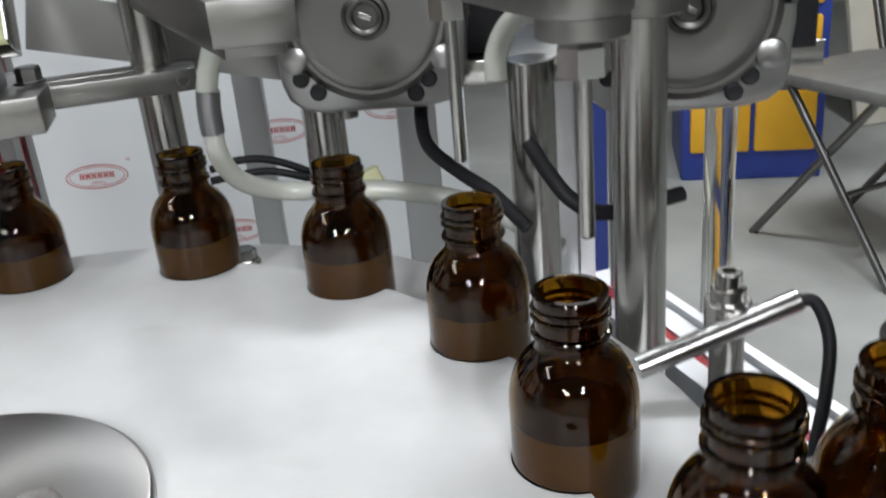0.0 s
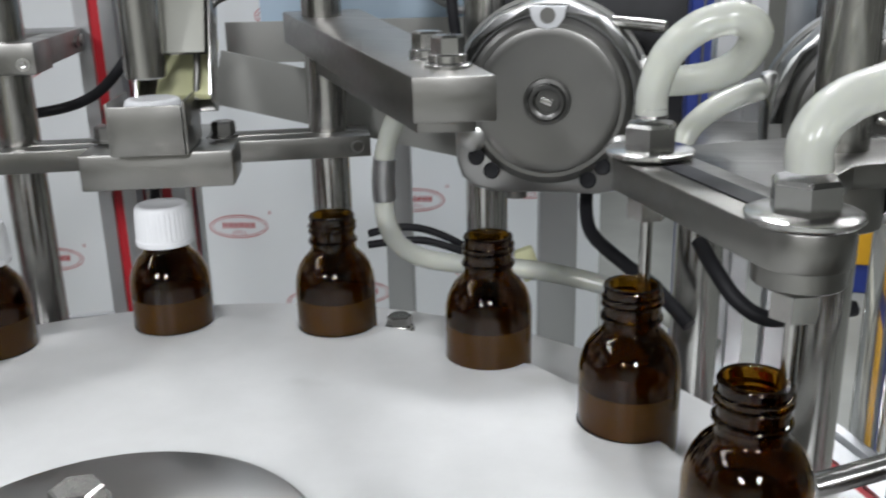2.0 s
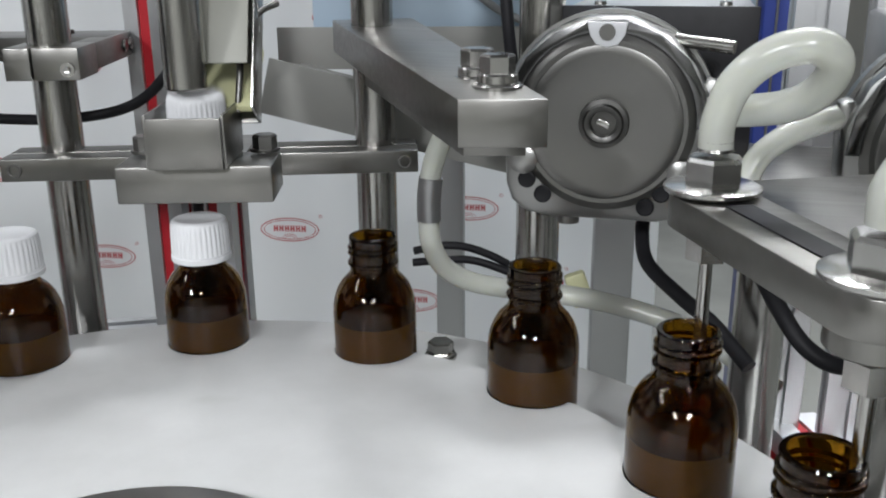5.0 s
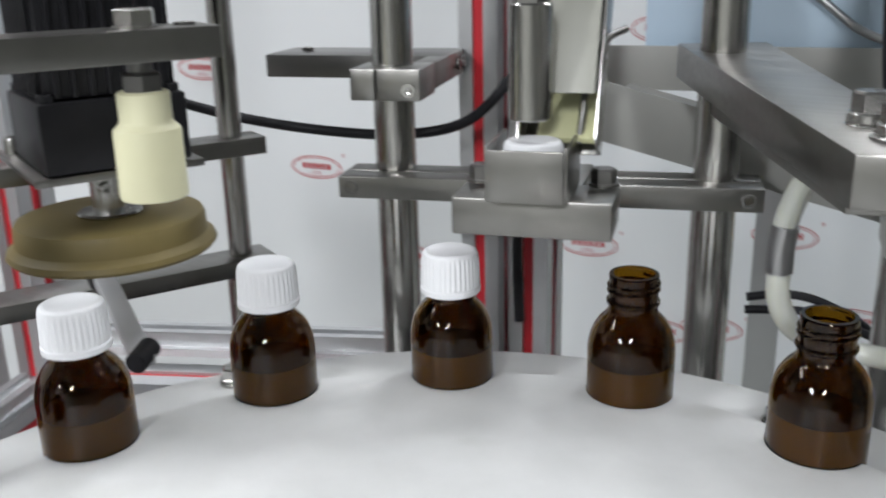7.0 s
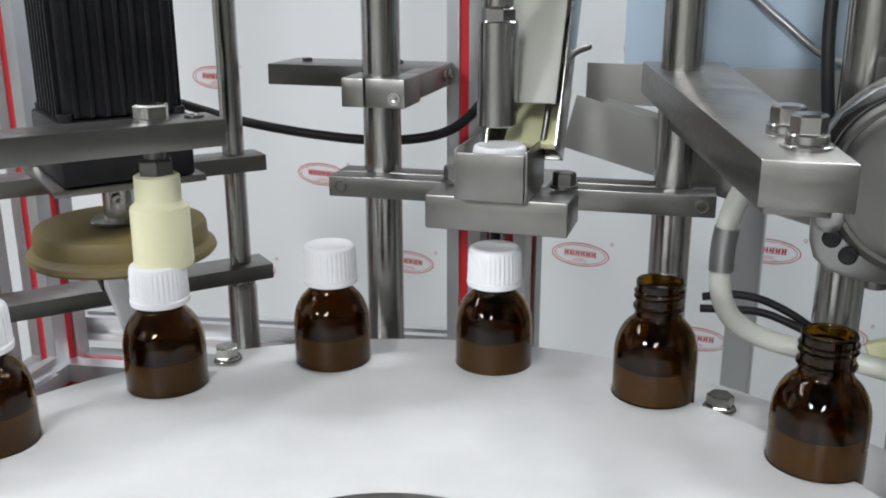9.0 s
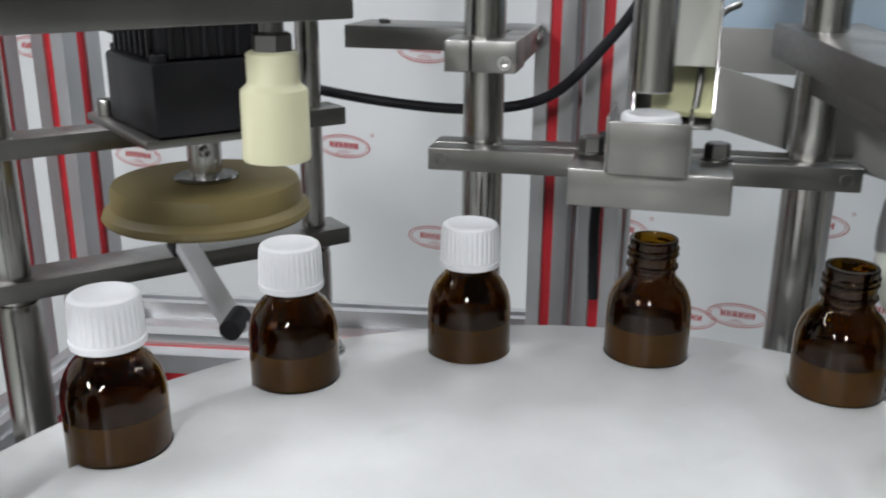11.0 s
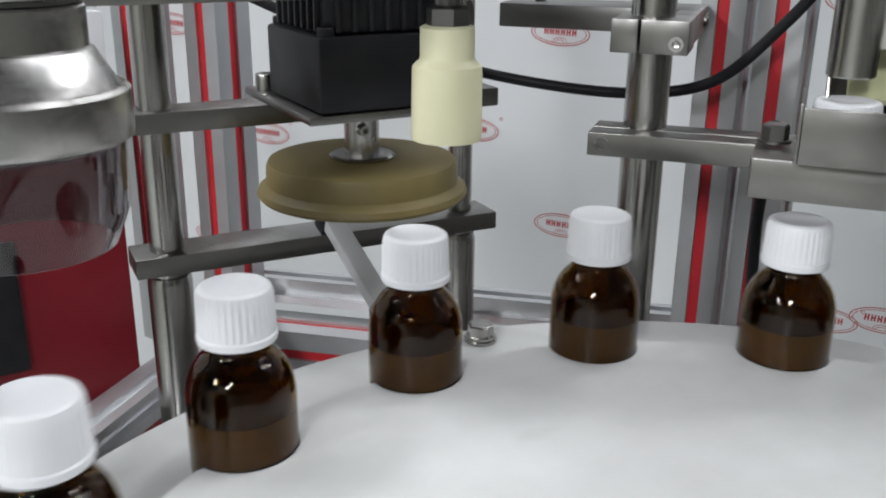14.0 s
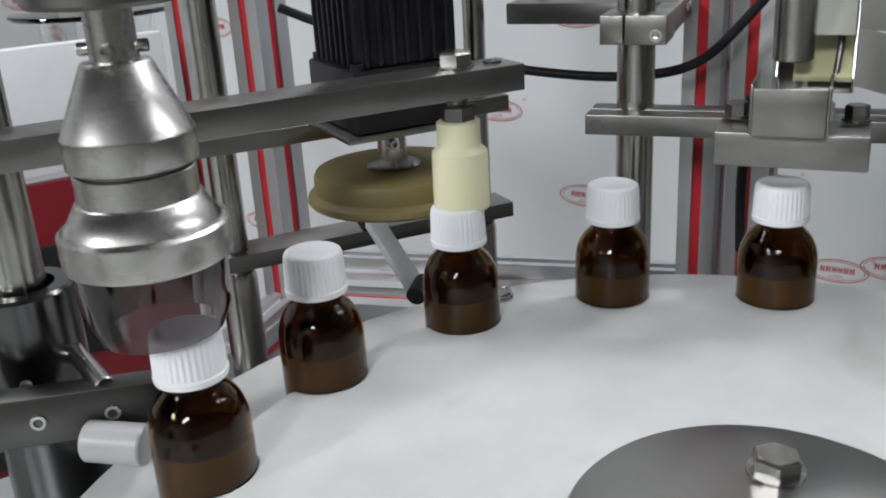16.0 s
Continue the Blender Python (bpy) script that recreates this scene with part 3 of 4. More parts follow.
def peristaltic_pump(x, y, z, rz, label):
    p = thing("peristaltic_pump", pose(x, y, z, 0, 0, rz), label, "pump", "pumps over the table")
    up = pose(0, 0, 0, 90)
    part("housing", prism(pump_outline(), -0.034, 0.0, up, 0.0035), CASTMETAL, p)
    part("face_ring", lathe([(0.0380, 0.0002), (0.0388, 0.0024), (0.0410, 0.0026), (0.0435, 0.0012), (0.0450, 0.0002)], 56, up), metal_face, p)
    part("face_dish", lathe([(0, 0.0010), (0.0150, 0.0008), (0.0260, 0.0014), (0.0330, 0.0026), (0.0376, 0.0027), (0.0386, 0.0023), (0.0385, -0.004), (0, -0.004)], 56, up), metal_face, p, "dull cast face")
    rim = [(0.0508 * math.cos(radians(-2 + 184 * k / 9)), 0.0508 * math.sin(radians(-2 + 184 * k / 9))) for k in range(10)]
    inner = [(0.0448 * math.cos(radians(182 - 184 * k / 36)), 0.0448 * math.sin(radians(182 - 184 * k / 36))) for k in range(37)]
    part("rim_cover", prism(rim + inner, 0.0, 0.0018, up, 0.0004), DARKGLOSS, p, "dark glossy faceted rim cover")
    drive_hub = part("hub", lathe([(0, 0.0015), (0.0062, 0.0015), (0.0066, 0.0055), (0.0078, 0.0060), (0.0092, 0.0062), (0.0102, 0.0050), (0.0122, 0.0046), (0.0126, 0.0010), (0, 0.0010)], 40, up), hub_dark, p, "recessed drive hub")
    part("drive_key", box(0.0070, 0.003, 0.0030, pose(0, -0.003, 0, 0, 25), 0.0004), STEEL, drive_hub)
    window = part("window", prism([(-0.0098, 0.0492), (0.0098, 0.0492), (0.0085, 0.0430), (0.0052, 0.0385), (0.0, 0.0372), (-0.0052, 0.0385), (-0.0085, 0.0430)], 0.0, 0.0034, up, 0.0006), LITSTEEL, p, "bright keyed window")
    part("window_dot", lathe([(0, 0.0030), (0.0040, 0.0030), (0.0040, 0.0042), (0, 0.0042)], 20, pose(0, 0, 0, 90) @ pose(0, 0.0445, 0)), DARKSTEEL, window)
    for hx, hz in ((-0.0385, -0.0310), (-0.0300, -0.0385), (0.0225, -0.0425), (0.0300, -0.0350)):
        part("plug", lathe([(0, 0.0), (0.0046, 0.0), (0.0046, 0.0012), (0.0036, 0.0018), (0, 0.0010)], 20, pose(hx, 0, hz, 90)), RUBBER, p, "black rubber plug")
    for hx, hz in ((-0.0405, -0.0205), (0.0395, -0.0245)):
        part("boss", lathe([(0.0078, 0.0), (0.0072, 0.0030), (0.0045, 0.0042), (0, 0.0044)], 24, pose(hx, 0, hz, 90)), CASTMETAL, p)
    for s in (-1, 1):
        part("clamp_ear", box(0.0075, 0.012, 0.020, pose(s * 0.0495, 0.010, 0.012, 0, s * 12), 0.0025), CASTMETAL, p)
    part("lever_bar", bar_between((0.032, 0.012, 0.040), (0.060, 0.004, 0.0375), 0.0033), STEEL, p, "steel latch pin")
    part("band", prism([(0.0525 * math.cos(radians(a)), 0.0525 * math.sin(radians(a))) for a in range(20, 165, 6)] + [(0.0545 * math.cos(radians(a)), 0.0545 * math.sin(radians(a))) for a in range(164, 19, -6)], -0.022, -0.014, up), CASTMETAL, p, "rim band over the housing")
    gearbox = part("gearbox", box(0.098, 0.10, 0.084, pose(0.022, 0.088, 0.012), 0.003), SHEET, p, "grey sheet metal motor box")
    part("gasket", box(0.0995, 0.0025, 0.0855, pose(0.022, 0.036, 0.012), 0.001), BLACK, p)
    for sx in (-0.01, 0.055):
        part("cover_screw", lathe([(0, 0), (0.0035, 0), (0.0032, 0.0022), (0, 0.003)], 16, pose(sx, 0.055, 0.0538)), CHROME, gearbox)
    part("foot_screw", lathe([(0, 0), (0.006, 0), (0.006, -0.005), (0, -0.005)], 18, pose(-0.018, 0.012, -0.051)), DARKSTEEL, p)
    return p


metal_face = metal("dull_cast_face", (0.19, 0.188, 0.18), 0.36, (1, 1, 1), 90, 0.04, 0.01, 0.2)
hub_dark = metal("oiled_steel", (0.10, 0.099, 0.095), 0.34, (1, 1, 1), 90, 0.05, 0.03)
peristaltic_pump(0.142, 0.256, 0.1155, -3, "cast peristaltic pump head with a round face")
peristaltic_pump(0.300, 0.218, 0.112, -3, "second cast peristaltic pump head beside the nozzle post")
shelf = thing("pump_shelf", pose(0.245, 0.325, 0.0780, 0, 0, -6), "brushed steel shelf under the pumps", "shelf")
part("plate", box(0.28, 0.11, 0.010, pose(0, 0.0, 0), 0.0008), BRUSHED, shelf)
part("edge_strip", box(0.282, 0.003, 0.014, pose(0, -0.0568, -0.001), 0.0006), STEEL, shelf)

# ---- the filling nozzles ----
NZ1, NZ2 = (0.1872, 0.1258), (0.2265, 0.0368)
nozzle_arm = thing("nozzle_bracket", pose(0, 0, 0), "steel bracket with two filling nozzles and nuts", "filling head")


def slot_bar():
    a, c = Vector(NZ1), Vector(NZ2)
    d = (c - a).normalized()
    s = Vector((-d.y, d.x))
    pts = []
    for ctr, sg in ((a, -1), (c, 1)):
        for k in range(13):
            f = math.pi * (k / 12 - 0.5)
            v = ctr + 0.0150 * (sg * d * math.cos(f) + sg * s * math.sin(f))
            pts.append((v.x, v.y))
    return pts, d, s


_pts, _d, _s = slot_bar()
AZ = 0.1018
part("slot_bar", prism(_pts, AZ, AZ + 0.0125, None, 0.0008), BRUSHED, nozzle_arm)
_mid = (Vector(NZ1) + Vector(NZ2)) / 2
# thin black strip on the solid bar paints the slot's dark inside
part("slot", box(0.058, 0.0095, 0.0008, pose(_mid.x, _mid.y, AZ + 0.0127, 0, 0, math.degrees(math.atan2(_d.y, _d.x))), 0), BLACK, nozzle_arm, "flat black strip for the shade of an open slot")
part("carrier_plate", prism([(0.197, 0.150), (0.224, 0.056), (0.262, 0.118), (0.292, 0.128), (0.298, 0.150), (0.290, 0.170), (0.262, 0.176)], AZ + 0.0015, AZ + 0.0115, None, 0.0008), BRUSHED, nozzle_arm)
part("collar", rod(0.0195, AZ - 0.020, AZ + 0.001, 0.264, 0.150), BRUSHED, nozzle_arm)
part("plate_screw", socket_head(0.0060, 0.0080, pose(0.288, 0.136, AZ + 0.0115)), CHROME, nozzle_arm)
part("collar_screw", socket_head(0.0058, 0.0070, pose(0.2830, 0.148, AZ - 0.010, 0, 90)), CHROME, nozzle_arm)
for nx, ny, drop in ((*NZ1, 0.0), (*NZ2, 0.0055)):
    nz = part("nozzle", lathe([(0, -0.070), (0.0022, -0.070), (0.0025, -0.0695), (0.0025, -0.010), (0, -0.010)], 20, pose(nx, ny, AZ)), STEEL, nozzle_arm, "slim steel filling tube")
    part("lower_nut", hex_head(0.0080, 0.010, pose(nx, ny, AZ - 0.0125 - drop, 0, 0, 12)), CHROME, nz)
    part("flange", lathe([(0, 0), (0.0164, 0), (0.0174, 0.001), (0.0174, 0.0022), (0.0158, 0.0030), (0, 0.0030)], 40, pose(nx, ny, AZ + 0.0130)), CHROME, nozzle_arm)
    part("upper_nut", hex_head(0.0108, 0.0100, pose(nx, ny, AZ + 0.0160, 0, 0, 25)), CHROME, nozzle_arm)
    part("barb", lathe([(0, 0.028), (0.0065, 0.028), (0.0052, 0.031), (0.0062, 0.0315), (0.0050, 0.034), (0.0060, 0.0345), (0.0046, 0.037), (0, 0.037)], 24, pose(nx, ny, AZ)), STEEL, nz)
part("nozzle_boss", rod(0.0140, AZ - 0.0065, AZ + 0.001, *NZ2), BRUSHED, nozzle_arm)
part("tube", hose([(0.1872, 0.1258, 0.131), (0.1874, 0.1255, 0.1400), (0.1920, 0.1228, 0.1540), (0.2025, 0.1210, 0.1640), (0.2148, 0.1200, 0.1674), (0.2228, 0.1230, 0.1633), (0.2236, 0.1300, 0.1553), (0.2183, 0.1390, 0.1470), (0.2080, 0.1480, 0.1417), (0.1900, 0.1560, 0.1390)], 0.0062, 18, 8), SILICONE, nozzle_arm, "milky silicone tube in a loop")
part("tube", hose([(0.2265, 0.0368, 0.130), (0.2266, 0.0369, 0.1385), (0.2310, 0.0405, 0.1450), (0.2395, 0.0467, 0.1495), (0.2492, 0.0516, 0.1521), (0.2612, 0.0576, 0.1550), (0.2768, 0.0654, 0.1552), (0.2955, 0.0748, 0.1501), (0.3222, 0.0881, 0.1356)], 0.0070, 18, 8), SILICONE, nozzle_arm, "thick milky silicone tube")

# ---- hoses ----
feed = thing("feed_hose", pose(0, 0, 0), "milky feed hose bent behind the bottles", "hose")
part("hose", hose([(0.074, 0.262, 0.128), (0.060, 0.262, 0.108), (0.0515, 0.262, 0.085), (0.0500, 0.262, 0.062), (0.0505, 0.264, 0.044), (0.056, 0.272, 0.028), (0.068, 0.282, 0.017), (0.086, 0.288, 0.012), (0.108, 0.288, 0.011), (0.150, 0.284, 0.008), (0.195, 0.275, -0.002), (0.24, 0.27, -0.03)], 0.0058, 16, 8), SILICONE, feed)
part("joint", hose([(0.0513, 0.262, 0.082), (0.0500, 0.262, 0.070), (0.0500, 0.262, 0.058)], 0.0066, 16, 6), SHEET, feed, "grey hose joint")
elbow = thing("elbow_hose", pose(0, 0, 0), "milky hose elbow beside the second pump", "hose")
part("hose", hose([(0.206, 0.205, 0.088), (0.207, 0.207, 0.100), (0.214, 0.212, 0.112), (0.230, 0.222, 0.121), (0.252, 0.232, 0.127)], 0.0055, 16, 8), SILICONE, elbow)


def cable(points, r, label):
    t = thing("cable", pose(0, 0, 0), label, "cable", "black cables")
    part("sheath", hose(points, r, 12, 8), RUBBER, t)
    return t


cable([(0.165, 0.30, 0.062), (0.164, 0.29, 0.048), (0.168, 0.275, 0.036), (0.185, 0.255, 0.026), (0.200, 0.240, 0.019), (0.212, 0.226, 0.010), (0.218, 0.219, 0.005)], 0.0040, "thick black cable hanging under the pump")
cable([(0.222, 0.235, 0.046), (0.230, 0.222, 0.034), (0.240, 0.212, 0.022), (0.254, 0.207, 0.015), (0.275, 0.215, 0.014), (0.30, 0.225, 0.015)], 0.0042, "black cable end behind the nozzle post")
cable([(0.02, 0.345, 0.012), (0.04, 0.348, 0.016), (0.06, 0.352, 0.013), (0.085, 0.356, 0.0), (0.10, 0.36, -0.02)], 0.0026, "thin black cable behind the feed hose")
cable([(0.02, 0.342, 0.005), (0.04, 0.345, 0.007), (0.06, 0.350, 0.006), (0.09, 0.353, -0.004)], 0.0026, "thin black cable behind the feed hose")
cable([(0.085, 0.335, 0.25), (0.080, 0.33, 0.20), (0.083, 0.325, 0.155), (0.09, 0.33, 0.10), (0.098, 0.335, 0.02), (0.10, 0.335, -0.05)], 0.0036, "black cable along the post")
cable([(-0.46, 0.23, 0.150), (-0.43, 0.25, 0.135), (-0.39, 0.275, 0.122), (-0.33, 0.305, 0.103), (-0.27, 0.330, 0.093), (-0.215, 0.345, 0.092), (-0.170, 0.352, 0.103), (-0.135, 0.350, 0.135), (-0.105, 0.345, 0.175), (-0.085, 0.34, 0.23)], 0.0036, "long black cable sagging behind the cap station")
cable([(-0.125, 0.34, 0.085), (-0.128, 0.345, 0.055), (-0.130, 0.345, 0.02), (-0.128, 0.345, -0.03)], 0.0036, "black cable beside the red profile")

# ---- the capping unit ----
RAD = 154.0
ROD_L, ROD_R = (-0.394, 0.101), (-0.303, 0.268)
unit = thing("capping_frame", pose(0, 0, 0), "steel frame of two rods and flat bars", "frame")
part("rod", rod(0.0098, -0.20, 0.62, *ROD_L), STEEL, unit)
part("rod", rod(0.0078, -0.20, 0.62, *ROD_R), STEEL, unit)
for (rx, ry), rr in ((ROD_L, 0.0128), (ROD_R, 0.0108)):
    part("sleeve", lathe([(0, -0.24), (rr, -0.24), (rr, -0.008), (rr * 0.9, -0.004), (0, -0.004)], 32, pose(rx, ry, 0)), STEEL, unit, "thicker steel sleeve with a turned shoulder")
_p, _q = Vector((*ROD_L, 0)), Vector((*ROD_R, 0))
_dir = (_q - _p).normalized()
_ang = math.degrees(math.atan2(_dir.y, _dir.x))
_c = (_p + _q) / 2
part("low_bar", box((_q - _p).length + 0.040, 0.030, 0.0115, pose(_c.x, _c.y, 0.0060, 0, 0, _ang)), BRUSHED, unit)
part("mid_bar", box((_q - _p).length + 0.040, 0.026, 0.0115, pose(_c.x, _c.y, 0.0875, 0, 0, _ang)), BRUSHED, unit)

WHEEL = (-0.2855, 0.1485)
drive = thing("wheel_drive", pose(*WHEEL, 0, 0, 0, RAD), "black gear motor over an olive friction wheel", "motor")
part("mount_plate", box(0.100, 0.086, 0.0040, pose(0.012, 0, 0.1025), 0.0005), BRUSHED, drive)
gear_head = part("gear_head", box(0.074, 0.074, 0.036, pose(0, 0, 0.1230), 0.002), BLACK, drive)
motor_body = part("motor_body", box(0.064, 0.064, 0.10, pose(0, 0, 0.1910), 0.003), BLACK, drive)
for s in range(7):
    for ax in (0, 1):
        for sg in (-1, 1):
            o = -0.0258 + 0.0086 * s
            part("fin", box(0.0024, 0.0036, 0.098, (pose(o, sg * 0.0330, 0.1915) if ax else pose(sg * 0.0330, o, 0.1915, 0, 0, 90)), 0.0004), BLACK, motor_body)
for sx in (-1, 1):
    for sy in (-1, 1):
        part("motor_screw", socket_head(0.0042, 0.0040, pose(sx * 0.0310, sy * 0.0310, 0.1410)), RUBBER, gear_head)
part("plate_bolt", socket_head(0.0055, 0.0090, pose(0.046, -0.036, 0.1046)), STEEL, drive)
part("plate_bolt", socket_head(0.0055, 0.0090, pose(0.046, 0.036, 0.1046)), STEEL, drive)
part("connector", rod(0.0085, 0, 0.034, 0, 0), PALEWOOD, drive, "pale plastic connector").matrix_basis = pose(0.030, -0.030, 0.150, 0, 75, -20)
part("connector_wire", hose([(0.060, -0.040, 0.158), (0.070, -0.040, 0.152), (0.066, -0.034, 0.138), (0.050, -0.034, 0.130), (0.036, -0.028, 0.130)], 0.0030), RUBBER, drive)
part("shaft", lathe([(0, 0.0735), (0.0170, 0.0735), (0.0175, 0.0745), (0.0162, 0.0756), (0.0092, 0.0758), (0.0092, 0.1010), (0, 0.1010)], 36), CHROME, drive, "bright flanged shaft")
part("clamp_screw", socket_head(0.0030, 0.0050, pose(-0.0088, 0.004, 0.090, 0, -90)), STEEL, drive)
part("friction_wheel", lathe([(0, 0.0545), (0.044, 0.0545), (0.0545, 0.0535), (0.0562, 0.0555), (0.0552, 0.0582), (0.0525, 0.0596), (0.0512, 0.0614), (0.0508, 0.0700), (0.0496, 0.0726), (0.0450, 0.0733), (0, 0.0733)], 72), URETHANE, drive, "olive urethane wheel with a lower lip")

stop_arm = thing("stop_arm", pose(0, 0, 0), "inclined steel arm, reflected brightness painted pale, with a small black roller", "arm")
# the wrap's reflection on this arm is painted as a pale colour
part("arm", box(0.094, 0.0125, 0.0080, Matrix.Translation((-0.300, 0.158, 0.0085)) @ (Vector((-0.266, 0.140, -0.006)) - Vector((-0.335, 0.176, 0.022))).to_track_quat("X", "Z").to_matrix().to_4x4(), 0.0012), LITSTEEL, stop_arm)
part("roller", bar_between((-0.2665, 0.1480, -0.0030), (-0.2600, 0.1300, -0.0055), 0.0062), RUBBER, stop_arm, "black rubber roller")
part("clip", box(0.012, 0.016, 0.014, pose(-0.334, 0.176, 0.022, 0, 20, -25), 0.001), RUBBER, stop_arm)

# the press bar, its cone and the spinning head, all at their low place
TX, TY = math.cos(radians(64)), math.sin(radians(64))
CONE = (-0.1985, 0.1020)
press = thing("press_bar", pose(0, 0, 0), "flat steel press bar with a cream nylon plug", "press")
part("bar", box(0.335, 0.028, 0.0140, pose(CONE[0] - 0.134 * TX, CONE[1] - 0.134 * TY, 0.1335, 0, 0, 64), 0.0008), BRUSHED, press)
part("top_bolt", hex_head(0.0092, 0.0072, pose(*CONE, 0.1418, 0, 0, 10), None, 0.0098), STEEL, press)
part("end_screw", lathe([(0, 0), (0.005, 0), (0.005, 0.0012), (0.003, 0.0012), (0.0028, 0.0005), (0, 0.0005)], 20, pose(CONE[0] + 0.022 * TX, CONE[1] + 0.022 * TY, 0.1406)), DARKSTEEL, press)
part("lock_nut", hex_head(0.0092, 0.0085, pose(*CONE, 0.1130, 0, 0, 20)), DARKSTEEL, press)
part("spindle", rod(0.0055, 0.110, 0.1275, *CONE), DARKSTEEL, press)
part("plug", lathe([(0, 0.0690), (0.0146, 0.0690), (0.0147, 0.0656), (0.0149, 0.0652), (0.0152, 0.0660), (0.0153, 0.0680), (0.0150, 0.0950), (0.0147, 0.0968), (0.0122, 0.0990), (0.0116, 0.1005), (0.0116, 0.1125), (0.0100, 0.1135), (0, 0.1135)], 48, pose(*CONE, 0)), NYLON, press, "cream nylon press plug with a shoulder")

HEAD = (-0.2120, -0.0870)
head = thing("spinning_head", pose(*HEAD, 0), "turned steel tightening head with a conical shoulder", "tightening head")
part("body", lathe([(0, 0.0900), (0.0300, 0.0900), (0.0322, 0.0912), (0.0325, 0.0925), (0.0325, 0.1040), (0.0312, 0.1052), (0.0296, 0.1054), (0.0288, 0.1068), (0.0240, 0.1150), (0.0228, 0.1158), (0.0228, 0.1262), (0.0222, 0.1268)], 72), BRUSHED_TURNED, head)
part("groove", lathe([(0.0222, 0.1268), (0.0215, 0.1272), (0.0215, 0.1282), (0.0234, 0.1286)], 72), DARKSTEEL, head)
part("shoulder", lathe([(0.0234, 0.1286), (0.0244, 0.1290), (0.0246, 0.1300), (0.0246, 0.1405), (0.0240, 0.1415), (0.0130, 0.1660), (0.0122, 0.1668), (0.0090, 0.1672), (0.0088, 0.1690), (0.0088, 0.1870)], 72), BRUSHED_TURNED, head, "bright turned cone")
part("top_disc", lathe([(0, 0.1870), (0.0270, 0.1870), (0.0285, 0.1885), (0.0285, 0.2000), (0, 0.2000)], 64), DARKSTEEL, head)
part("spindle", rod(0.010, 0.20, 0.50), STEEL, head)
for k in range(4):
    a = TAU * k / 4 + 0.4
    part("grub_screw", socket_head(0.0024, 0.0040, pose(0.0086 * math.cos(a), 0.0086 * math.sin(a), 0.1715, 0, 90, math.degrees(a))), STEEL, head)
# made-up see-through sleeve for the motion blur of the spinning gripper jaws
part("jaw_blur", lathe([(0.0300, 0.0905), (0.0290, 0.0700), (0.0250, 0.0600), (0.0240, 0.0600), (0.0280, 0.0702), (0.0290, 0.0905)], 56, None, None, True), SMOKE, head, "smoky sleeve standing in for the blurred spinning jaws")

# ---- the gripper at the way out ----
grip = thing("bottle_gripper", pose(0, 0, 0), "dark steel gripper bar with a pale roller", "gripper")
part("bar", prism([(-0.330, -0.150), (-0.318, -0.157), (-0.240, -0.072), (-0.252, -0.064)], 0.004, 0.028, None, 0.001), hub_dark, grip)
part("roller", bar_between((-0.263, -0.101, 0.005), (-0.238, -0.088, 0.004), 0.0095), ROLLERGREY, grip, "pale translucent plastic roller")
for u in (0.15, 0.55, 0.85):
    part("bolt", socket_head(0.0038, 0.004, pose(-0.320 + 0.072 * u, -0.1545 + 0.078 * u, 0.016, 90, 0, 48)), STEEL, grip)
part("cross_rod", bar_between((-0.36, -0.06, 0.030), (-0.262, -0.088, 0.026), 0.0048), CHROME, grip, "bright steel rod")
part("lower_block", box(0.05, 0.03, 0.022, pose(-0.335, -0.085, -0.012, 0, 0, 48), 0.001), hub_dark, grip)
sleeve = thing("guide_cylinder", pose(-0.325, -0.085, 0), "polished steel guide cylinder", "cylinder")
part("barrel", lathe([(0.0160, 0.062), (0.0230, 0.062), (0.0245, 0.0605), (0.0245, -0.15), (0, -0.15)], 48), DARKGLOSS, sleeve)
part("piston", rod(0.0125, -0.1, 0.30), STEEL, sleeve)
part("screw_hole", lathe([(0, 0), (0.0032, 0), (0.0026, 0.0009), (0, 0.0003)], 16, pose(0.0180, -0.0165, 0.02, 90, 0, 47)), DARKSTEEL, sleeve)

# ---- the infeed ----
infeed = thing("infeed_conveyor", pose(0, 0, 0), "dark steel infeed rail for bottles beside the table", "conveyor")
part("bed", prism([(0.262, -0.045), (0.30, -0.055), (0.62, 0.085), (0.60, 0.125), (0.285, 0.03)], -0.032, -0.0145, None, 0.001), DARKSTEEL, infeed)
sens = thing("bottle_sensor", pose(0, 0.004, -0.013), "chrome sensor rod on an upright clamp post", "sensor")
part("sensor_rod", bar_between((0.2495, 0.075, 0.012), (0.3150, 0.088, 0.030), 0.0047), CHROME, sens)
part("post", rod(0.0070, -0.05, 0.036, 0.289, 0.0930), STEEL, sens)
part("collar", rod(0.0092, 0.0165, 0.030, 0.289, 0.0930), CHROME, sens)
part("post_screw", socket_head(0.0052, 0.0065, pose(0.289, 0.093, 0.036)), STEEL, sens)
part("sensor_cable", hose([(0.314, 0.088, 0.030), (0.322, 0.088, 0.028), (0.326, 0.082, 0.014), (0.322, 0.072, -0.004), (0.316, 0.062, -0.016), (0.312, 0.055, -0.024)], 0.0026), RUBBER, sens)
sens2 = thing("side_sensor", pose(0.365, 0.085, 0.005, 0, 0, 20), "short chrome sensor in a black clamp", "sensor")
part("sensor_rod", bar_between((-0.020, 0, 0.0), (0.04, 0, -0.004), 0.0070), CHROME, sens2)
part("holder", box(0.020, 0.022, 0.026, pose(0.016, 0, 0), 0.002), BLACK, sens2)
part("knob", rod(0.0075, 0.013, 0.028, 0.016, 0), BLACK, sens2)
part("support", rod(0.006, -0.10, 0.0, 0.018, 0.0), STEEL, sens2)

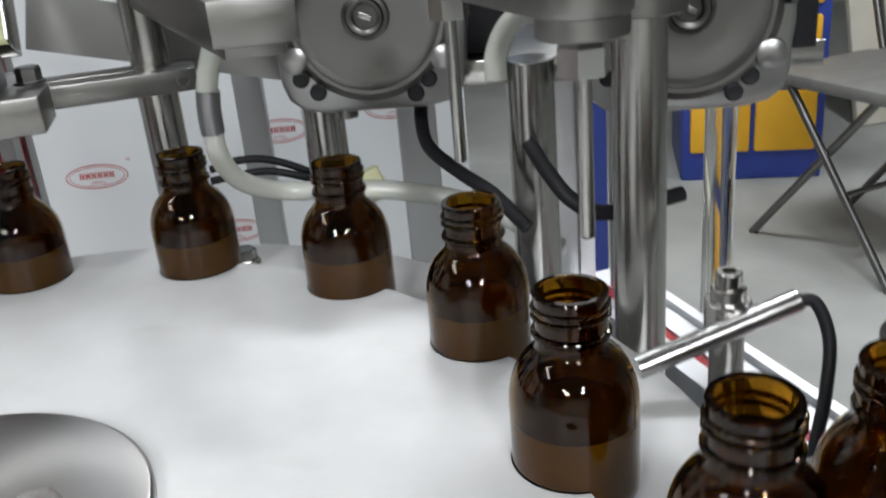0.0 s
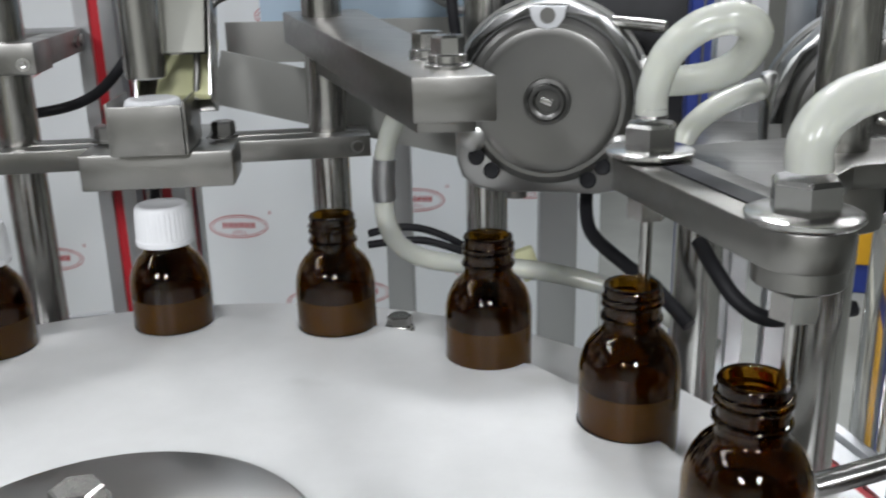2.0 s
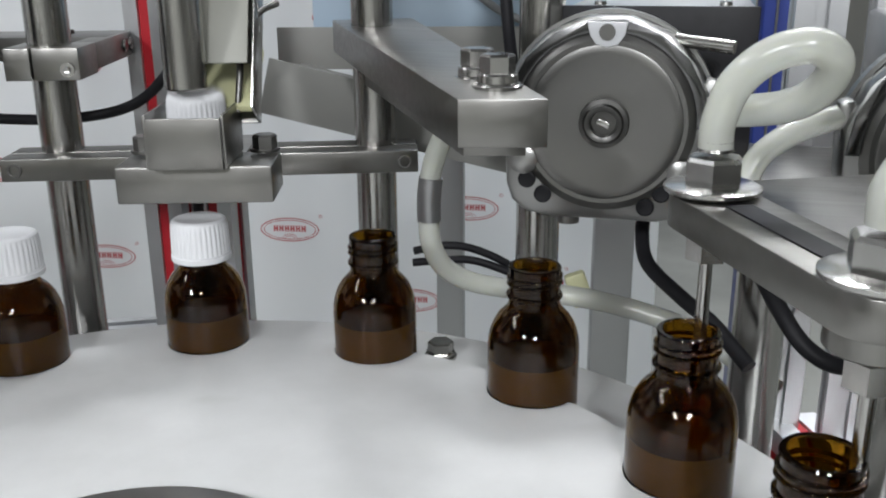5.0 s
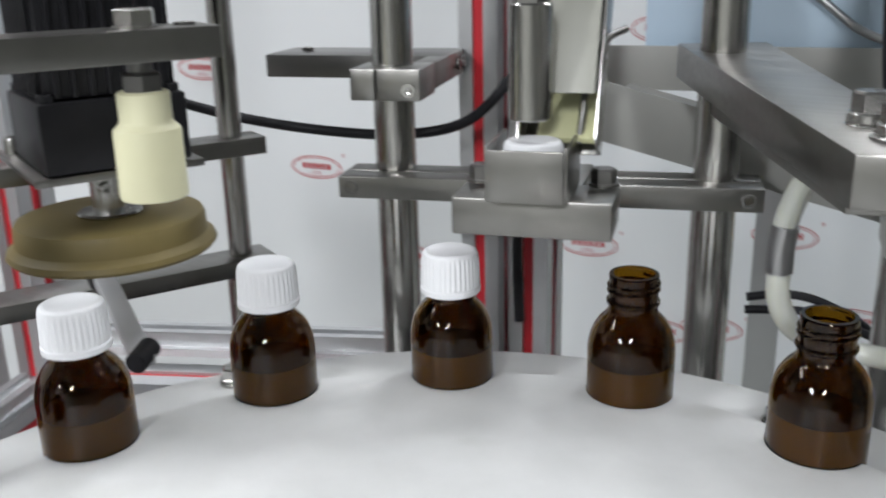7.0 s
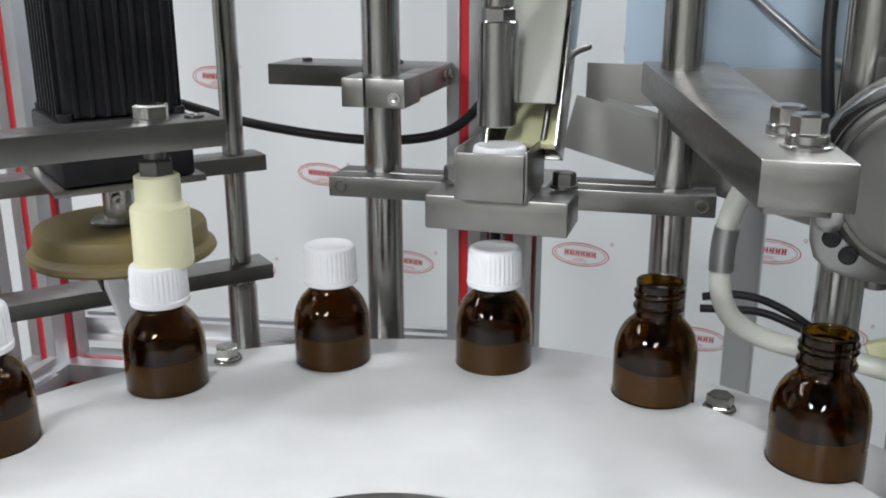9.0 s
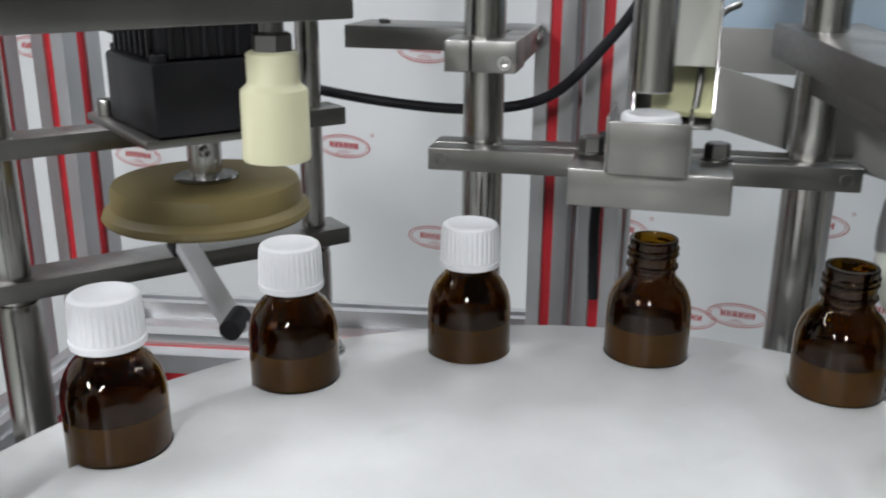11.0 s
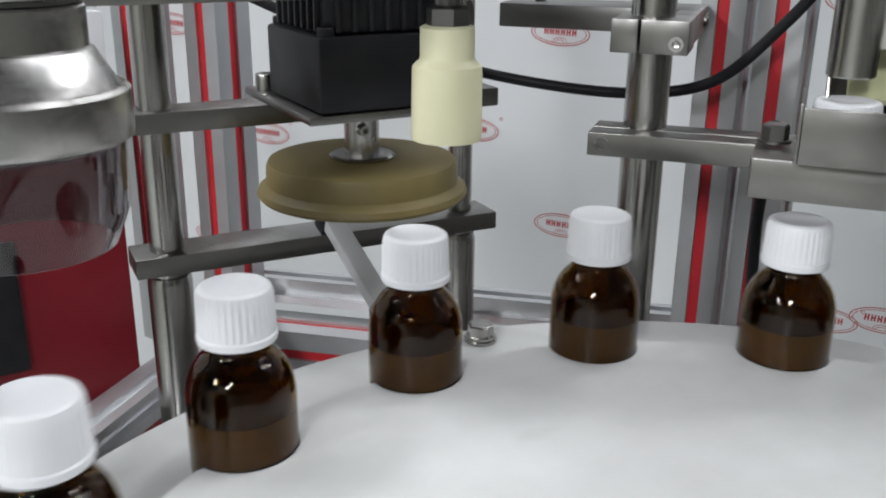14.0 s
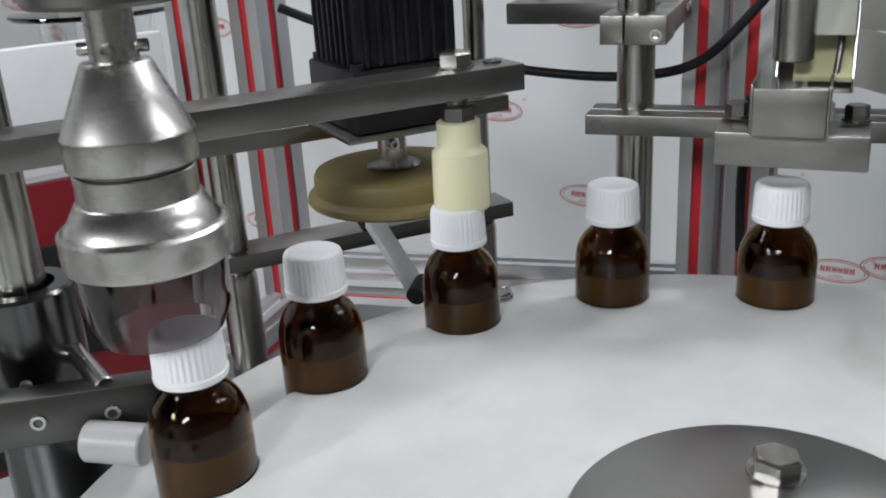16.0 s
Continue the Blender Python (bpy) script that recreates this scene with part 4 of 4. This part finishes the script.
# ---- the enclosure ----
def profile(name, p, q, w, label, faces=("red",), deep=None):
    """A slotted profile from p to q; red strips lie in its slots."""
    p, q = Vector(p), Vector(q)
    deep = deep or w
    length = (q - p).length
    t = thing(name, Matrix.Translation(p) @ (q - p).to_track_quat("Z", "X").to_matrix().to_4x4(), label, "frame profile", "profiles of the enclosure")
    h, g, s = w / 2, deep / 2, 0.0042
    out = [(-h, -g), (-s, -g), (-s, -g + 0.006), (s, -g + 0.006), (s, -g), (h, -g), (h, -s), (h - 0.006, -s), (h - 0.006, s), (h, s), (h, g), (s, g), (s, g - 0.006), (-s, g - 0.006), (-s, g), (-h, g), (-h, s), (-h + 0.006, s), (-h + 0.006, -s), (-h, -s)]
    part("extrusion", prism(out, 0, length), ALU, t)
    for f in faces:
        if f == "y-":
            part("red_strip", box(2 * s - 0.0004, 0.0035, length, pose(0, -g + 0.0040, length / 2), 0), RED, t, "red plastic slot strip")
        elif f == "y+":
            part("red_strip", box(2 * s - 0.0004, 0.0035, length, pose(0, g - 0.0040, length / 2), 0), RED, t, "red plastic slot strip")
        elif f == "x-":
            part("red_strip", box(0.0035, 2 * s - 0.0004, length, pose(-h + 0.0040, 0, length / 2), 0), RED, t, "red plastic slot strip")
        elif f == "x+":
            part("red_strip", box(0.0035, 2 * s - 0.0004, length, pose(h - 0.0040, 0, length / 2), 0), RED, t, "red plastic slot strip")
    return t


ALLF = ("x-", "x+", "y-", "y+")
BZ = -0.135
CL, CM, CR = (-0.520, 0.262), (-0.180, 0.402), (0.262, 0.412)
profile("profile_post", (*CM, BZ), (*CM, 0.75), 0.030, "upright slotted profile with red strips", ALLF)
profile("profile_post", (CM[0] + 0.036, CM[1] + 0.006, BZ), (CM[0] + 0.036, CM[1] + 0.006, 0.75), 0.030, "upright slotted profile with red strips", ALLF)
for dx, dy, w in ((0, 0, 0.034), (-0.050, -0.030, 0.030)):
    profile("profile_post", (CL[0] + dx, CL[1] + dy, BZ), (CL[0] + dx, CL[1] + dy, 0.75), w, "corner slotted profile with red strips", ALLF)
profile("profile_rail", (CL[0], CL[1], BZ), (CM[0], CM[1], BZ), 0.040, "bottom rail with red strips", ALLF)
profile("profile_rail", (CL[0], CL[1] + 0.03, BZ + 0.039), (CM[0], CM[1] + 0.03, BZ + 0.039), 0.022, "pale inner bottom rail", ())
profile("profile_rail", (CM[0] + 0.05, CM[1] + 0.005, BZ), (CR[0], CR[1], BZ), 0.040, "bottom rail with red strips", ALLF)
profile("profile_rail", (CL[0], CL[1], BZ), (-0.400, -0.12, BZ), 0.040, "side bottom rail with red strips", ALLF)
profile("profile_rail", (CL[0] + 0.035, CL[1] - 0.04, BZ + 0.03), (-0.370, -0.12, BZ + 0.03), 0.022, "pale inner rail beside the base", ())
profile("profile_rail", (CR[0] + 0.01, CR[1], BZ), (0.455, -0.05, BZ), 0.040, "door side bottom rail with red strips", ALLF)
profile("profile_rail", (CR[0] + 0.045, CR[1], BZ), (0.49, -0.05, BZ), 0.024, "pale slotted rail under the door", ())
profile("profile_post", (CR[0], CR[1], BZ), (CR[0], CR[1], 0.75), 0.030, "upright pale slotted profile", ())
profile("profile_post", (CR[0] + 0.036, CR[1] - 0.03, BZ), (CR[0] + 0.036, CR[1] - 0.03, 0.75), 0.022, "upright pale door profile", ())
tagged(part("machine_base", prism([(-0.50, 0.24), (-0.172, 0.39), (0.262, 0.40), (0.45, -0.05), (0.45, -0.5), (-0.40, -0.5), (-0.40, -0.12)], -0.20, -0.165, None, 0.002), SHEET), "grey steel base plate of the machine", "machine base", "", "structure")

for x, y, w in ((-0.030, 0.70, 0.028), (0.137, 0.70, 0.039)):
    t = thing("square_column", pose(x, y, -0.9, 0, 0, 6), "grey square steel column", "column", "square columns")
    part("tube", box(w, w, 1.8, pose(0, 0, 0.9), 0.002), SHEET, t)
# clear sheet added to stand in for a ghostly upright reflection
strip = thing("ghost_strip", pose(0.352, 0.345, -0.13, 0, 0, -70), "clear strip in place of a ghost reflection in the open door", "strip")
part("sheet", box(0.030, 0.004, 0.45, pose(0, 0, 0.225), 0.0005), CLEAR, strip)

# ---- the printed wrap behind the machine ----
def wrap_panel(name, p, q, z0, z1, waves, label):
    """A standing vinyl sheet from p to q with soft folds."""
    p, q = Vector(p), Vector(q)
    d = (q - p)
    nrm = Vector((d.y, -d.x, 0)).normalized()
    b = bmesh.new()
    nx, nz = 60, 30
    grid = []
    for i in range(nx + 1):
        col = []
        for k in range(nz + 1):
            u, v = i / nx, k / nz
            off = waves * noise.noise(Vector((u * 6, v * 5, len(name)))) + 0.3 * waves * noise.noise(Vector((u * 23, v * 17, 3)))
            col.append(b.verts.new((p.x + d.x * u + nrm.x * off, p.y + d.y * u + nrm.y * off, z0 + (z1 - z0) * v)))
        grid.append(col)
    for i in range(nx):
        for k in range(nz):
            b.faces.new((grid[i][k], grid[i + 1][k], grid[i + 1][k + 1], grid[i][k + 1]))
    for f in b.faces:
        f.smooth = True
    t = thing(name, pose(0, 0, 0), label, "banner")
    part("sheet", b, VINYL, t)
    return t, p, d, nrm


def ring(a, c, w, n=48):
    """A flat elliptic ring in the x-z plane."""
    b = bmesh.new()
    o = [b.verts.new((a * math.cos(TAU * i / n), 0, c * math.sin(TAU * i / n))) for i in range(n)]
    s = [b.verts.new(((a - w) * math.cos(TAU * i / n), 0, (c - w) * math.sin(TAU * i / n))) for i in range(n)]
    for i in range(n):
        j = (i + 1) % n
        b.faces.new((o[i], o[j], s[j], s[i]))
    return b


def emblem():
    """An oval emblem: two thin rings, a row of bars for its word, small rings below."""
    b = ring(0.0375, 0.0158, 0.0012)
    merge(b, ring(0.0335, 0.0130, 0.0008))
    for k in range(6):
        for dx, w, h in ((-0.0018, 0.0018, 0.0080), (0.0017, 0.0018, 0.0080), (0, 0.0040, 0.0018)):
            box(w, 0.0004, h, pose(-0.0178 + 0.0071 * k + dx, 0, 0.0015), 0, b)
    for k in range(2):
        r = ring(0.0100 - 0.0035 * k, 0.0070 - 0.0025 * k, 0.0006, 24)
        r.transform(pose(0, 0, -0.0125))
        geom = r.verts[:] + r.edges[:] + r.faces[:]
        bmesh.ops.bisect_plane(r, geom=geom, plane_co=(0, 0, -0.0125), plane_no=(0, 0, -1), clear_outer=True)
        merge(b, r)
    dot = ring(0.0022, 0.0022, 0.0006, 16)
    dot.transform(pose(0.040, 0, 0.0185))
    return merge(b, dot)


EMBLEM = bpy.data.meshes.new("emblem")
_b = emblem()
_b.to_mesh(EMBLEM)
_b.free()
EMBLEM.materials.append(PRINTRED)


def print_emblems(panel, spots):
    t, p, d, nrm = panel
    for u, z, roll in spots:
        e = new("emblem", EMBLEM)
        e.parent = t
        c = p + d * u
        e.matrix_basis = pose(c.x + nrm.x * 0.006, c.y + nrm.y * 0.006, z, 0, roll, math.degrees(math.atan2(d.y, d.x)))


back = wrap_panel("printed_wrap", (-1.42, 0.640, 0), (0.187, 0.968, 0), -0.9, 0.9, 0.006, "white vinyl wrap with red oval emblems")
print_emblems(back, [((x + 1.42) / 1.607, z, 2) for x, z in BACK_SPOTS])
left = wrap_panel("printed_wrap", (-1.55, -0.75, 0), (-1.42, 0.640, 0), -0.9, 0.9, 0.006, "white vinyl wrap with red oval emblems beside the machine")
print_emblems(left, [(0.15 + 0.16 * i, 0.32 - 0.15 * ((i + j) % 2) - 0.22 * j, 3) for i in range(6) for j in range(3)])

# ---- the red machine cover at the way out ----
cover = thing("side_cover", pose(-0.62, 0.02, 0, 0, 0, 70), "dark red and white side cover of the next machine", "machine cover")
part("white_plate", box(0.36, 0.012, 0.10, pose(0, 0, 0.085), 0.002), CAPWHITE, cover)
part("red_panel", box(0.36, 0.012, 0.24, pose(0, 0, -0.09), 0.002), DARKRED, cover)
part("window", box(0.12, 0.006, 0.10, pose(0.04, -0.008, -0.07), 0.002), BLACK, cover)
part("rail", box(0.36, 0.02, 0.03, pose(0, -0.012, -0.18), 0.002), BLACK, cover)
for dx in (-0.12, -0.04, 0.05, 0.13):
    part("bolt", lathe([(0, 0), (0.005, 0), (0.005, 0.003), (0, 0.004)], 16, pose(dx, -0.006, 0.052, 90)), DARKSTEEL, cover)
jar = thing("plastic_jar", pose(-0.66, 0.20, 0.085), "clear plastic jar with a wide lid on the next machine", "jar")
part("body", lathe([(0, 0), (0.046, 0), (0.048, 0.004), (0.048, 0.060), (0.046, 0.060), (0.046, 0.004), (0, 0.003)], 48), CLEAR, jar)
part("lid", lathe([(0, 0.060), (0.070, 0.060), (0.072, 0.062), (0.070, 0.064), (0, 0.066)], 56), CLEAR, jar)
part("knob", rod(0.030, 0.066, 0.076), PALEWOOD, jar, "cream plastic knob")

# ---- far side of the hall ----
cab = thing("drawer_cabinet", pose(1.14, 2.94, FLOOR, 0, 0, -8), "blue steel cabinet with yellow drawers", "cabinet")
part("body", box(0.45, 0.40, 1.05, pose(0, 0, 0.525), 0.01), BLUE, cab)
for r in range(4):
    for c in range(2):
        part("drawer", box(0.19, 0.05, 0.20, pose(-0.1025 + 0.205 * c, -0.19, 0.20 + 0.235 * r), 0.008), YELLOW, cab, "yellow plastic drawer")
tall = thing("blue_locker", pose(0.40, 1.55, FLOOR, 0, 0, 0), "narrow blue steel locker", "locker")
part("body", box(0.105, 0.10, 1.6, pose(0, 0, 0.8), 0.006), BLUE, tall)
part("edge", box(0.004, 0.012, 1.58, pose(-0.03, -0.051, 0.8), 0.001), DARKSTEEL, tall)

stool = thing("folding_chair", pose(1.27, 2.14, FLOOR, 0, 0, 25), "grey folding chair with thin steel legs", "chair")
part("seat", prism([(-0.20, -0.18), (0.20, -0.20), (0.21, 0.17), (0.12, 0.21), (-0.12, 0.21), (-0.21, 0.17)], 0.455, 0.49, None, 0.010), SEATGREY, stool)
part("seat_edge", prism([(-0.205, -0.20), (0.205, -0.215), (0.205, -0.19), (-0.205, -0.178)], 0.452, 0.480, None, 0.004), PALEWOOD, stool, "worn pale front edge")
for s in (-1, 1):
    part("leg", bar_between((s * 0.18, 0.16, 0.46), (s * 0.20, -0.24, 0.0), 0.011), DARKSTEEL, stool)
    part("leg", bar_between((s * 0.16, -0.12, 0.46), (s * 0.19, 0.26, 0.0), 0.011), DARKSTEEL, stool)
    part("back_post", bar_between((s * 0.18, 0.17, 0.44), (s * 0.18, 0.30, 0.88), 0.011), DARKSTEEL, stool)
part("backrest", box(0.36, 0.025, 0.20, pose(0, 0.29, 0.80, -15), 0.010), SEATGREY, stool)
part("foot_rail", bar_between((-0.19, -0.05, 0.20), (0.19, -0.05, 0.20), 0.008), DARKSTEEL, stool)
for x, y, a, h in ((1.72, 3.25, 14, 0.95), (1.86, 3.22, 20, 0.80), (2.05, 3.15, 17, 1.1)):
    t = thing("leaning_board", pose(x, y, FLOOR, -14, 0, a), "pale board leaning on the wall", "board", "leaning boards")
    part("board", box(0.13, 0.03, h, pose(0, 0, h / 2), 0.003), PALEWOOD, t)
spool = thing("hose_coil", pose(1.22, 2.90, 0.20, 65, 0, 10), "coil of pale hose on the cabinet", "hose coil")
part("coil", lathe([(0.10 + 0.022 * math.cos(TAU * k / 12), 0.022 * math.sin(TAU * k / 12)) for k in range(12)], 40, None, None, True), PALEWOOD, spool)
tag = thing("yellow_tag", pose(0.128, 0.332, -0.002, 0, -20, 10), "pale yellow plastic tag behind the post", "tag")
part("plate", box(0.013, 0.008, 0.022, None, 0.002), PALEYELLOW, tag)

# dark housings over the unseen added lamps
for lx, ly, sx, sy, power in LAMPS:
    t = thing("ceiling_lamp", pose(lx, ly, 1.75), "unseen ceiling lamp, placed to suit the brightness", "lamp", "ceiling lamps")
    part("housing", box(sx + 0.04, sy + 0.04, 0.03, pose(0, 0, 0.02), 0.004), CEILPAINT, t)


# ---- what moves ----
def eased(t, rows):
    """Height between rows of (seconds, height), eased."""
    for (t0, h0), (t1, h1) in zip(rows, rows[1:]):
        if t <= t1:
            u = max(0.0, min(1.0, (t - t0) / (t1 - t0)))
            return h0 + (h1 - h0) * u * u * (3 - 2 * u)
    return rows[-1][1]


PRESS = [(0.0, 0.042), (0.90, 0.042), (1.70, 0.0), (2.70, 0.0), (3.25, 0.042), (4.45, 0.042), (5.25, 0.0), (6.20, 0.0), (6.75, 0.042), (7.90, 0.042), (8.70, 0.0), (9.75, 0.0), (10.30, 0.042), (11.55, 0.042), (12.32, 0.0), (13.30, 0.0), (13.85, 0.042), (15.16, 0.042), (15.94, 0.0), (16.0, 0.0)]
HEAD_LIFT = [(0.0, 0.048), (0.80, 0.048), (1.75, 0.0), (2.70, 0.0), (3.30, 0.048), (4.40, 0.048), (5.30, 0.0), (6.20, 0.0), (6.85, 0.048), (7.95, 0.048), (8.90, 0.0), (9.75, 0.0), (10.40, 0.048), (11.60, 0.048), (12.50, 0.0), (13.30, 0.0), (13.95, 0.048), (15.20, 0.048), (16.0, 0.008)]
FRAME_DIP, FRAME_LIFT = -0.0075, 0.0040
NOZZLE = [(0.0, 0.042), (0.42, 0.042), (0.85, 0.0), (2.38, 0.0), (2.85, 0.042), (3.95, 0.042), (4.40, 0.0), (5.92, 0.0), (6.40, 0.042), (7.50, 0.042), (7.95, 0.0), (9.45, 0.0), (9.95, 0.042), (11.05, 0.042), (11.5, 0.0), (13.0, 0.0), (13.5, 0.042), (14.6, 0.042), (15.05, 0.0), (16.0, 0.0)]


def motions():
    times = turn_times()
    walk(hub, [(t, pose(HUB[0], HUB[1], 0, 0, 0, turn_at(t))) for t in times])
    walk(star_wheel, [(t, pose(0, 0, 0, 0, 0, turn_at(t))) for t in times])
    for k, b in BOTTLES:
        rows = []
        for t in times:
            a = CAP_STATION + PITCH * k + radians(turn_at(t))
            # past the gripper a bottle slides off the table
            out = max(0.0, k + turn_at(t) / 24 - 4.15)
            # before the first pocket the bottles queue on the infeed rail
            queue = -4.4 - (k + turn_at(t) / 24)
            if queue > 0:
                x0, y0 = RING * math.cos(CAP_STATION - 4.4 * PITCH), RING * math.sin(CAP_STATION - 4.4 * PITCH)
                u, v = min(queue / 0.6, 1.0), max(queue - 0.6, 0.0)
                rows.append((t, pose(x0 + (INFEED[0] - x0) * u + INFEED_STEP[0] * v, y0 + (INFEED[1] - y0) * u + INFEED_STEP[1] * v, 0)))
                continue
            rows.append((t, pose(RING * math.cos(a) - 0.11 * out, RING * math.sin(a) - 0.20 * out, 0, 0, 0, math.degrees(a - CAP_STATION - PITCH * k) + 24 * (k + 4))))
        walk(b, rows)
    sx, sy = RING * math.cos(CAP_STATION), RING * math.sin(CAP_STATION)
    mouth = 0.1015
    for n, (k, ts, c) in enumerate(LOOSE_CAPS):
        rows = []
        # the queue in the chute steps forward each time a cap is set
        def slot(i):
            if i <= 0:
                return pose(sx, sy + 0.004, mouth, 0, 0, 40)
            s = 0.090 + 0.032 * (i - 1)
            dx, dy = 0.010, 0.029 + 0.469 * s
            return pose(sx + 0.97 * dx - 0.242 * dy, sy + 0.242 * dx + 0.97 * dy, mouth + 0.010 + 0.883 * s, 62, 0, 14)
        prev = [s for _, s in SET_TIMES[:n]]
        rows.append((0.0, slot(n)))
        for i, s in enumerate(prev):
            rows.append((s + 0.25, slot(n - i)))
            rows.append((s + 0.60, slot(n - i - 1)))
        rows.append((ts - 0.12, slot(0)))
        rows.append((ts, pose(sx, sy, CAP_Z + 0.012, 0, 0, 60)))
        rows.append((ts + 0.10, pose(sx, sy, CAP_Z, 0, 0, 70)))
        rows = [r for r in rows if r[0] <= 16.0]
        for t in times:
            if t > ts + 0.12:
                a = CAP_STATION + PITCH * k + radians(turn_at(t))
                rows.append((t, pose(RING * math.cos(a), RING * math.sin(a), CAP_Z, 0, 0, 70 + math.degrees(a) - 106)))
        rows.sort(key=lambda r: r[0])
        walk(c, rows)
    walk(press, [(t, pose(0, 0, h)) for t, h in PRESS])
    rows = []
    for i in range(0, 161):
        t = i / 10
        rows.append((t, pose(HEAD[0], HEAD[1], eased(t, HEAD_LIFT), 0, 0, (t * 620) % 360)))
    walk(head, rows)
    for ob in (unit,):
        walk(ob, [(t, pose(0, 0, FRAME_DIP + (FRAME_LIFT - FRAME_DIP) * h / 0.042)) for t, h in PRESS])
    walk(stop_arm, [(t, pose(0, 0, FRAME_DIP + (FRAME_LIFT - FRAME_DIP) * h / 0.042)) for t, h in PRESS])
    walk(drive, [(t, pose(WHEEL[0], WHEEL[1], FRAME_DIP + (FRAME_LIFT - FRAME_DIP) * h / 0.042, 0, 0, RAD)) for t, h in PRESS])
    walk(nozzle_arm, [(t, pose(0, 0, h)) for t, h in NOZZLE])
    rows = [(0.0, pose(sx, sy, 0.134))]
    for _, ts in SET_TIMES:
        rows += [(ts - 0.16, pose(sx, sy, 0.134)), (ts, pose(sx, sy, 0.0805)), (ts + 0.08, pose(sx, sy, 0.0682)), (ts + 0.14, pose(sx, sy, 0.0682)), (ts + 0.28, pose(sx, sy, 0.134))]
    walk(press_rod, [r for r in rows if r[0] <= 16.0] + [(16.0, pose(sx, sy, 0.134))])


motions()
